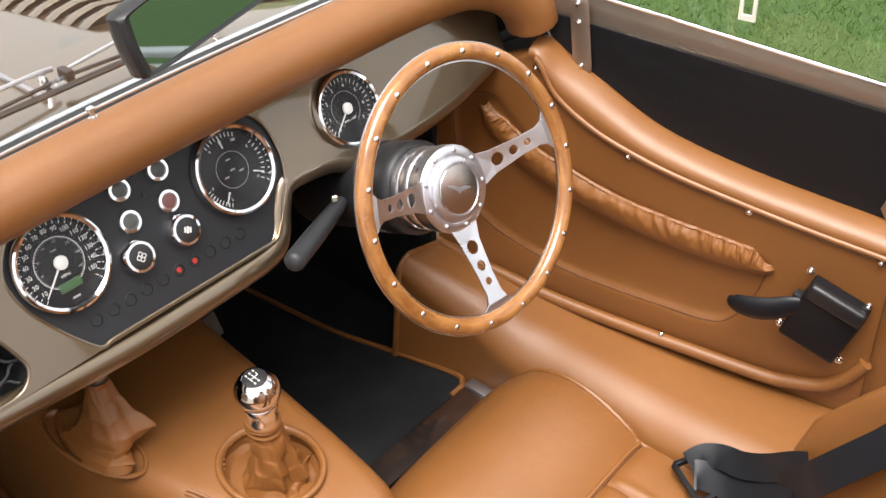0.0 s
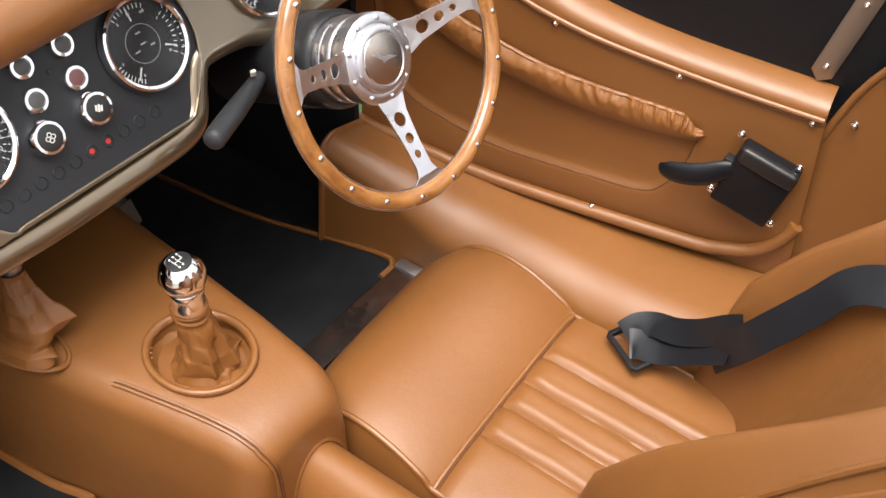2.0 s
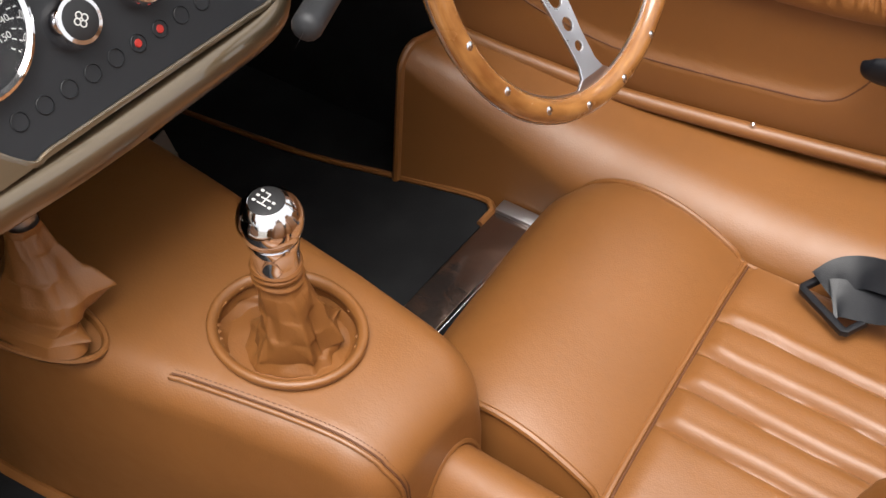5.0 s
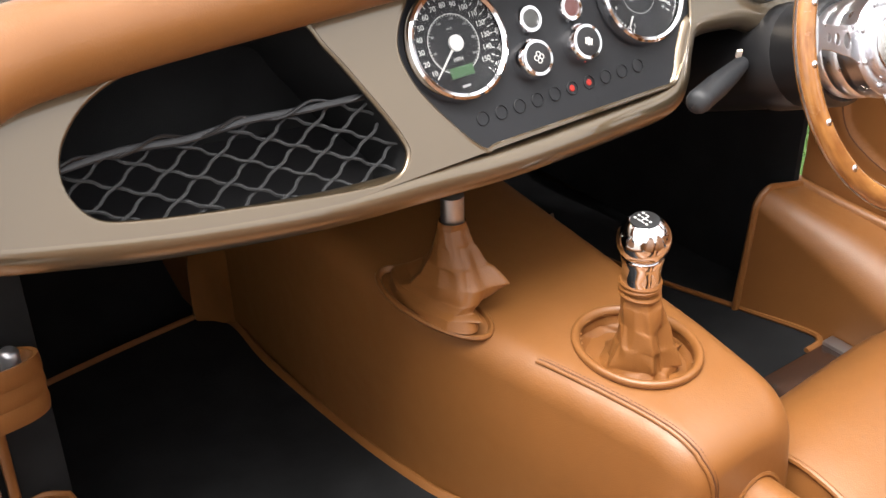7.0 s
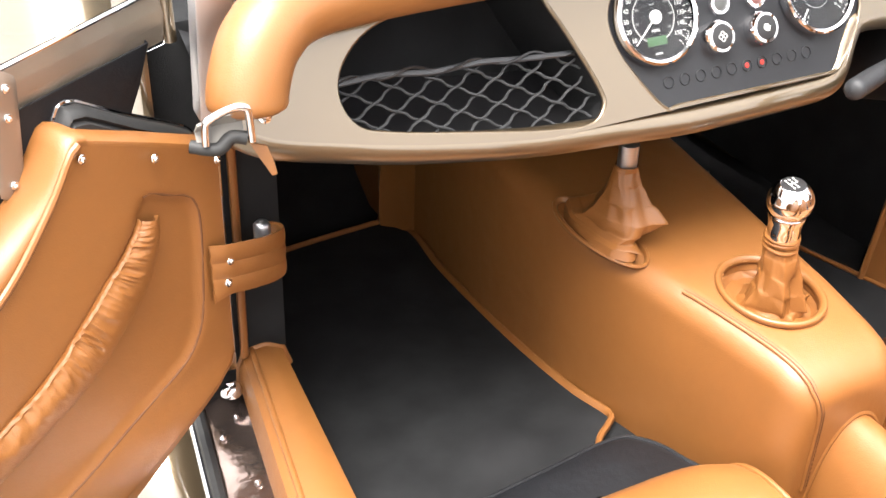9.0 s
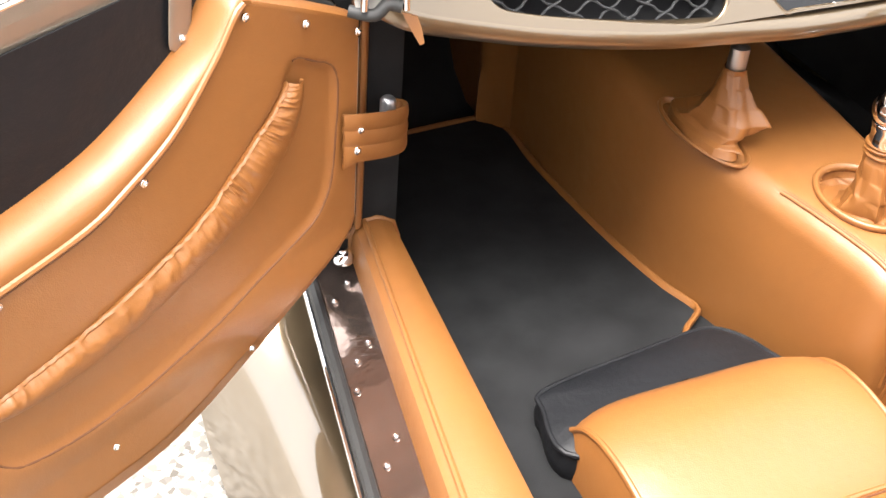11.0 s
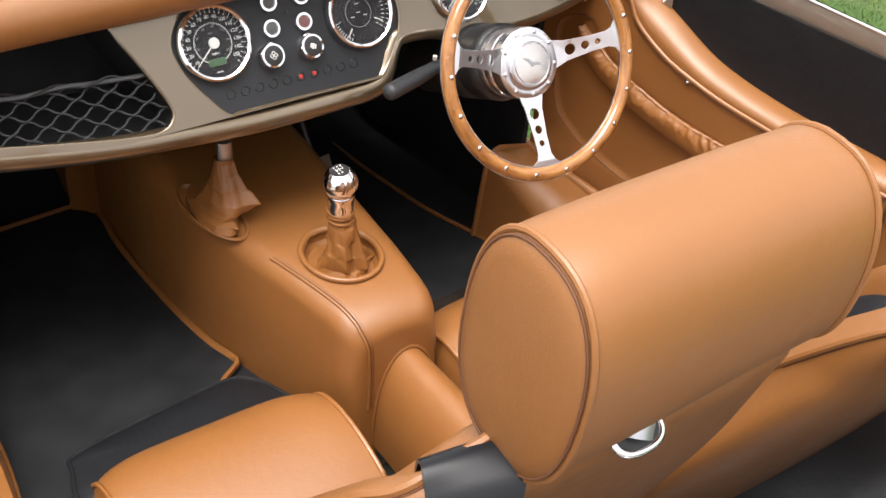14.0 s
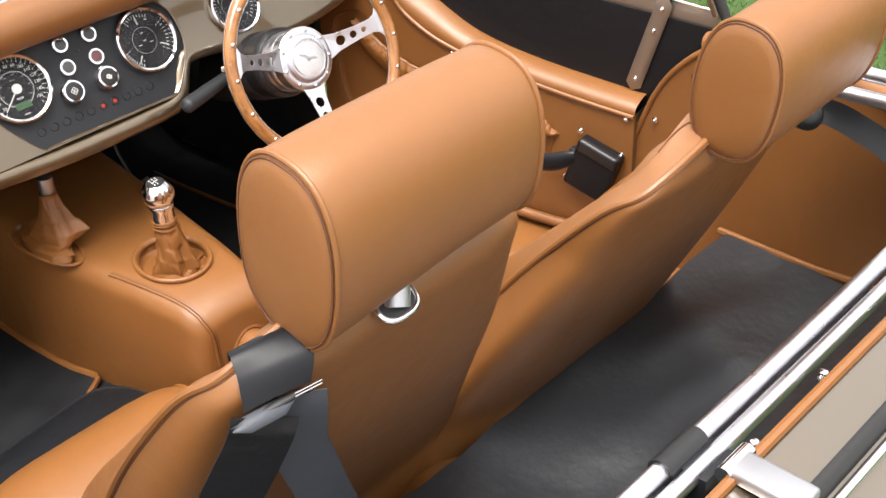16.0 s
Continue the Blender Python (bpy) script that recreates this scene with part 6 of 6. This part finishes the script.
hinge = part("rear_hinge", box(-0.095, -0.055, -1.30, -1.205, 0.856, 0.874, 0.006, 3), M["satin"], body, "bright lid hinge")
part("hinge_knuckle", tube([(-0.10, -1.212, 0.866), (-0.05, -1.212, 0.866)], 0.010, 12), M["chrome"], hinge)
for x in (-0.03, 0.12, 0.3):
    part("turn_button", lathe([(0.007, 0), (0.006, 0.003), (0.003, 0.004), (0.003, 0.008), (0.005, 0.010), (0, 0.012)], 14, m=pose(x, -1.208, 0.852)), M["chrome"], body, "chrome hood stud")
part("rear_edge_piping", tube([(-0.62, -1.219, 0.855), (0.0, -1.219, 0.86), (0.62, -1.219, 0.855)], 0.007, 8), M["tan"], body, "tan edge piping")


# ---------------------------------------------------------------- belts
def ribbon(path, width, normal_hint, t=0.0016):
    """Flat webbing along a path; its face looks along normal_hint."""
    pts = smooth_path(path, 8)
    rows = []
    for i, p in enumerate(pts):
        d = (pts[min(i + 1, len(pts) - 1)] - pts[max(i - 1, 0)]).normalized()
        f = i / (len(pts) - 1)
        h = Vector(normal_hint) if not isinstance(normal_hint, list) else Vector(normal_hint[0]).lerp(Vector(normal_hint[1]), f)
        w = d.cross(h).normalized() * (width / 2)
        rows.append([p - w, p - w * 0.33, p + w * 0.33, p + w])
    return thick(grid(rows), t)


belt_d = empty("driver_seat_belt", "black webbing seat belt with tongue lying on the seat", "seat belt", group="seat belts")
part("lap_webbing", ribbon([(0.487, -0.378, 0.384), (0.492, -0.39, 0.387), (0.494, -0.424, 0.395), (0.495, -0.457, 0.413), (0.492, -0.488, 0.437), (0.488, -0.513, 0.457), (0.484, -0.53, 0.47)], 0.046, (-0.35, -0.25, 0.9)), M["belt"], belt_d, "black belt webbing")
part("shoulder_run", ribbon([(0.492, -0.500, 0.432), (0.487, -0.517, 0.458), (0.479, -0.541, 0.494), (0.476, -0.566, 0.533), (0.488, -0.618, 0.606), (0.494, -0.651, 0.656), (0.490, -0.69, 0.685), (0.485, -0.74, 0.695)], 0.050, [(-0.62, -0.2, 0.75), (-0.6, 0.65, 0.45)]), M["belt"], belt_d, "black belt webbing")
part("lower_webbing", ribbon([(0.500, -0.362, 0.384), (0.515, -0.376, 0.398), (0.522, -0.40, 0.408), (0.514, -0.437, 0.425), (0.508, -0.475, 0.452), (0.502, -0.512, 0.488), (0.500, -0.535, 0.505)], 0.040, [(-0.2, -0.4, 0.9), (-0.75, -0.1, 0.6)]), M["belt"], belt_d, "crumpled black belt webbing")
tm = frame_from((0.484, -0.382, 0.374), (0.87, -0.49, 0.12), (0.49, 0.87, 0.0))
loop = [(-0.013, -0.042), (0.014, -0.042), (0.019, -0.037), (0.019, 0.037), (0.014, 0.042), (-0.013, 0.042), (-0.019, 0.036), (-0.019, -0.036)]
part("tongue", plate(loop, 0.010, [[(-0.010, -0.034), (0.012, -0.034), (0.012, 0.034), (-0.010, 0.034)]], m=tm, bevel=0.0028), M["strap"], belt_d, "black plastic belt tongue frame")
part("reel", lathe([(0.02, -0.012), (0.024, -0.008), (0.024, 0.008), (0.02, 0.014), (0.01, 0.018), (0, 0.018)], 20, m=Matrix.Translation((0.628, -0.90, 0.878)) @ pose(0, 0, 0, 40, -60, 0)), M["black"], belt_d, "black belt anchor")
part("shoulder_webbing", ribbon([(0.632, -0.90, 0.876), (0.648, -0.92, 0.882), (0.655, -0.97, 0.87), (0.66, -1.05, 0.835), (0.65, -1.12, 0.77)], 0.04, (-0.8, 0, 0.6)), M["belt"], belt_d, "black belt webbing")

belt_p = empty("passenger_seat_belt", "black webbing seat belt hanging behind the passenger seat", "seat belt", group="seat belts")
rows = []
left = [(-0.462, -0.896, 1.068), (-0.467, -0.905, 1.091), (-0.474, -0.920, 1.101), (-0.480, -0.935, 1.089), (-0.485, -0.944, 1.076), (-0.489, -0.951, 1.062)]
right = [(-0.384, -0.912, 1.068), (-0.388, -0.921, 1.094), (-0.397, -0.935, 1.104), (-0.410, -0.955, 1.099), (-0.418, -0.967, 1.088), (-0.428, -0.971, 1.070)]
for q, w in zip(smooth_path(left, 5), smooth_path(right, 5)):
    rows.append([q.lerp(w, k / 7) + Vector((0, -0.35, 1)) * (0.0065 + 0.002 * math.sin(math.pi * k / 7)) for k in range(8)])
part("guide_strap", thick(grid(rows), 0.003), M["strap"], belt_p, "black leather belt guide loop")
bar_a, bar_b = Vector((-0.508, -0.958, 1.066)), Vector((-0.417, -0.975, 1.071))
part("guide_bar", tube([bar_a, bar_a.lerp(bar_b, 0.5), bar_b], 0.0055, 12, flat=0.7, up=(0, 0, 1), ease=0.004), M["black"], belt_p, "black belt guide bar")
for dz in (0.003, 0.0065):
    part("guide_bar_edge", tube([bar_a.lerp(bar_b, 0.66) + Vector((0, -0.005, dz)), bar_b + Vector((-0.004, -0.005, dz))], 0.0009, 6), M["chrome_soft"], belt_p, "bright edge of the guide bar")
part("webbing_fold", tube([bar_a.lerp(bar_b, k / 4) + Vector((0, -0.002, -0.003)) for k in (0.0, 0.6, 1.4, 2.1, 2.7)], 0.0085, 12, flat=0.6, up=(0, -0.5, 1), ease=0.003), M["belt_grey"], belt_p, "grey webbing folded over the bar")
part("webbing", ribbon([(-0.441, -0.967, 1.066), (-0.440, -0.964, 1.04), (-0.432, -0.95, 0.985), (-0.412, -0.938, 0.925), (-0.39, -0.925, 0.865), (-0.321, -0.88, 0.69), (-0.28, -0.84, 0.58)], 0.056, [(-0.5, -0.8, 0.2), (-0.1, -0.95, 0.3)]), M["belt_grey"], belt_p, "grey belt webbing")
part("front_webbing", ribbon([(-0.478, -0.968, 1.064), (-0.484, -0.966, 1.045), (-0.492, -0.952, 1.01), (-0.513, -0.93, 0.950), (-0.530, -0.9, 0.875), (-0.545, -0.85, 0.74), (-0.55, -0.82, 0.62)], 0.062, (-0.35, -0.9, 0.2)), M["vinyl"], belt_p, "black belt webbing")


def buckle(x, y, z, yaw, label):
    b = empty("belt_buckle", label, "belt buckle", group="belt buckles")
    m = pose(x, y, z, 6, -14, yaw)
    part("housing", box(-0.027, 0.027, -0.015, 0.015, -0.088, 0.0, 0.0045, 3, m=m), M["black"], b, "black plastic housing")
    part("rim", tube([m @ Vector((px, py, 0.0005)) for px, py in ((-0.021, -0.010), (0.021, -0.010), (0.021, 0.011), (-0.021, 0.011))], 0.0022, 8, True), M["black"], b)
    part("release_button", box(-0.0185, 0.0185, -0.0085, 0.004, -0.004, 0.0022, 0.0015, m=m), M["red"], b, "orange-red release button")
    part("slot", box(-0.019, 0.019, 0.0055, 0.0098, -0.003, 0.0012, 0.0005, m=m), M["dial"], b)
    part("press_mark", box(-0.006, 0.006, -0.0045, -0.0005, 0.0018, 0.0026, 0.0003, m=m), M["cream"], b)
    part("stalk", tube([m @ Vector((0, 0, -0.08)), m @ Vector((0, 0, -0.17))], 0.012, 8, flat=0.5), M["black"], b)


buckle(0.094, -0.412, 0.432, -28, "black seat belt buckle with red button beside the driver cushion")
buckle(-0.041, -0.443, 0.430, -28, "black seat belt buckle with red button beside the armrest")

# ---------------------------------------------------------------- interior mirror
mirror = empty("rear_view_mirror", "black rear-view mirror above the dashboard", "mirror")
mm = frame_from((0.036, -0.012, 1.214), (0.985, 0.08, 0.12), (-0.03, 0.17, 0.98))
outl = smooth_path([(-0.118, -0.022, 0), (-0.104, -0.035, 0), (0.0, -0.036, 0), (0.104, -0.035, 0), (0.118, -0.022, 0), (0.118, 0.022, 0), (0.104, 0.035, 0), (0.0, 0.036, 0), (-0.104, 0.035, 0), (-0.118, 0.022, 0)], 4, True)
rows = [[mm @ Vector((p.x * f, p.y * f, z)) for p in outl] for f, z in ((0.7, -0.03), (0.9, -0.026), (0.98, -0.018), (1.0, -0.008), (0.99, 0.002), (0.95, 0.006), (0.90, 0.005), (0.885, 0.0005))]
part("housing", grid(rows, False, True, cap=True), M["black"], mirror, "rounded black plastic housing")
bm = bmesh.new()
bm.faces.new([bm.verts.new(mm @ Vector((p.x * 0.90, p.y * 0.89, 0.0018))) for p in outl])
part("mirror_glass", bm, M["mirror"], mirror, "silvered glass")
part("stem", tube([mm @ Vector((0, 0, -0.03)), (0.03, 0.08, 1.25), (0.03, 0.13, 1.27)], 0.007, 10), M["black"], mirror)

# outside mirror on the driver's scuttle
om = empty("outside_mirror", "round chrome outside mirror on the driver side", "mirror")
part("head", lathe([(0.0, -0.03), (0.03, -0.026), (0.05, -0.012), (0.055, 0.0), (0.053, 0.004), (0.05, 0.004)], 32, m=pose(0.82, 0.165, 0.955, 68, 0, 12)), M["chrome"], om, "round chrome shell")
part("mirror_glass", lathe([(0.051, 0.002), (0.051, 0.003), (0.02, 0.0032), (0, 0.0032)], 32, m=pose(0.82, 0.165, 0.955, 68, 0, 12)), M["mirror"], om, "round mirror glass")
part("arm", tube(smooth_path([(0.815, 0.185, 0.945), (0.79, 0.20, 0.905), (0.74, 0.25, 0.885), (0.68, 0.28, 0.86)], 5), 0.006, 10), M["chrome"], om)

# bracket under the dashboard beside the tunnel
br = empty("dash_bracket", "small bare steel bracket hanging under the dashboard", "bracket")
part("plate", box(-0.02, 0.02, -0.0015, 0.0015, -0.03, 0.012, 0.001, m=pose(0.182, 0.35, 0.472, -20, 0, 10)), M["lens"], br)
part("flange", box(-0.02, 0.02, -0.02, 0.0, -0.0015, 0.0015, 0.001, m=pose(0.182, 0.36, 0.444, -20, 0, 10)), M["lens"], br)

# pedals
for x, nm in ((0.272, "clutch_pedal"),):
    p = empty(nm, "worn steel pedal on a dark arm under the dashboard", "pedal", group="pedals")
    part("pad", box(-0.03, 0.03, -0.006, 0.006, -0.032, 0.032, 0.003, m=pose(x, 0.52, 0.315, -28, 0, 0)), M["grey"], p, "ribbed steel pad")
    part("arm", tube([(x, 0.53, 0.33), (x, 0.60, 0.42), (x, 0.66, 0.6)], 0.007, 8), M["black"], p)

# ---------------------------------------------------------------- lawn
rng = np.random.default_rng(4)
n = 260000
gx = 1.1 + 5.0 * rng.random(n) ** 1.2
gy = -2.6 + 6.6 * rng.random(n)
hgt = 0.010 + 0.016 * rng.random(n)
ang = rng.random(n) * 2 * np.pi
lean = 0.014 * rng.normal(size=(n, 2))
wid = 0.0012 + 0.0012 * rng.random(n)
co = np.zeros((n, 3, 3))
co[:, 0] = np.stack([gx - wid * np.cos(ang), gy - wid * np.sin(ang), np.zeros(n)], 1)
co[:, 1] = np.stack([gx + wid * np.cos(ang), gy + wid * np.sin(ang), np.zeros(n)], 1)
co[:, 2] = np.stack([gx + lean[:, 0], gy + lean[:, 1], hgt], 1)
me = bpy.data.meshes.new("lawn_grass")
me.vertices.add(3 * n), me.loops.add(3 * n), me.polygons.add(n)
me.vertices.foreach_set("co", co.ravel())
me.loops.foreach_set("vertex_index", np.arange(3 * n, dtype=np.int32))
me.polygons.foreach_set("loop_start", np.arange(0, 3 * n, 3, dtype=np.int32))
me.update(calc_edges=True)
me.materials.append(M["grass"])
tagged(new("lawn_grass", me), "short green grass blades of the lawn", "grass", kind="stuff")
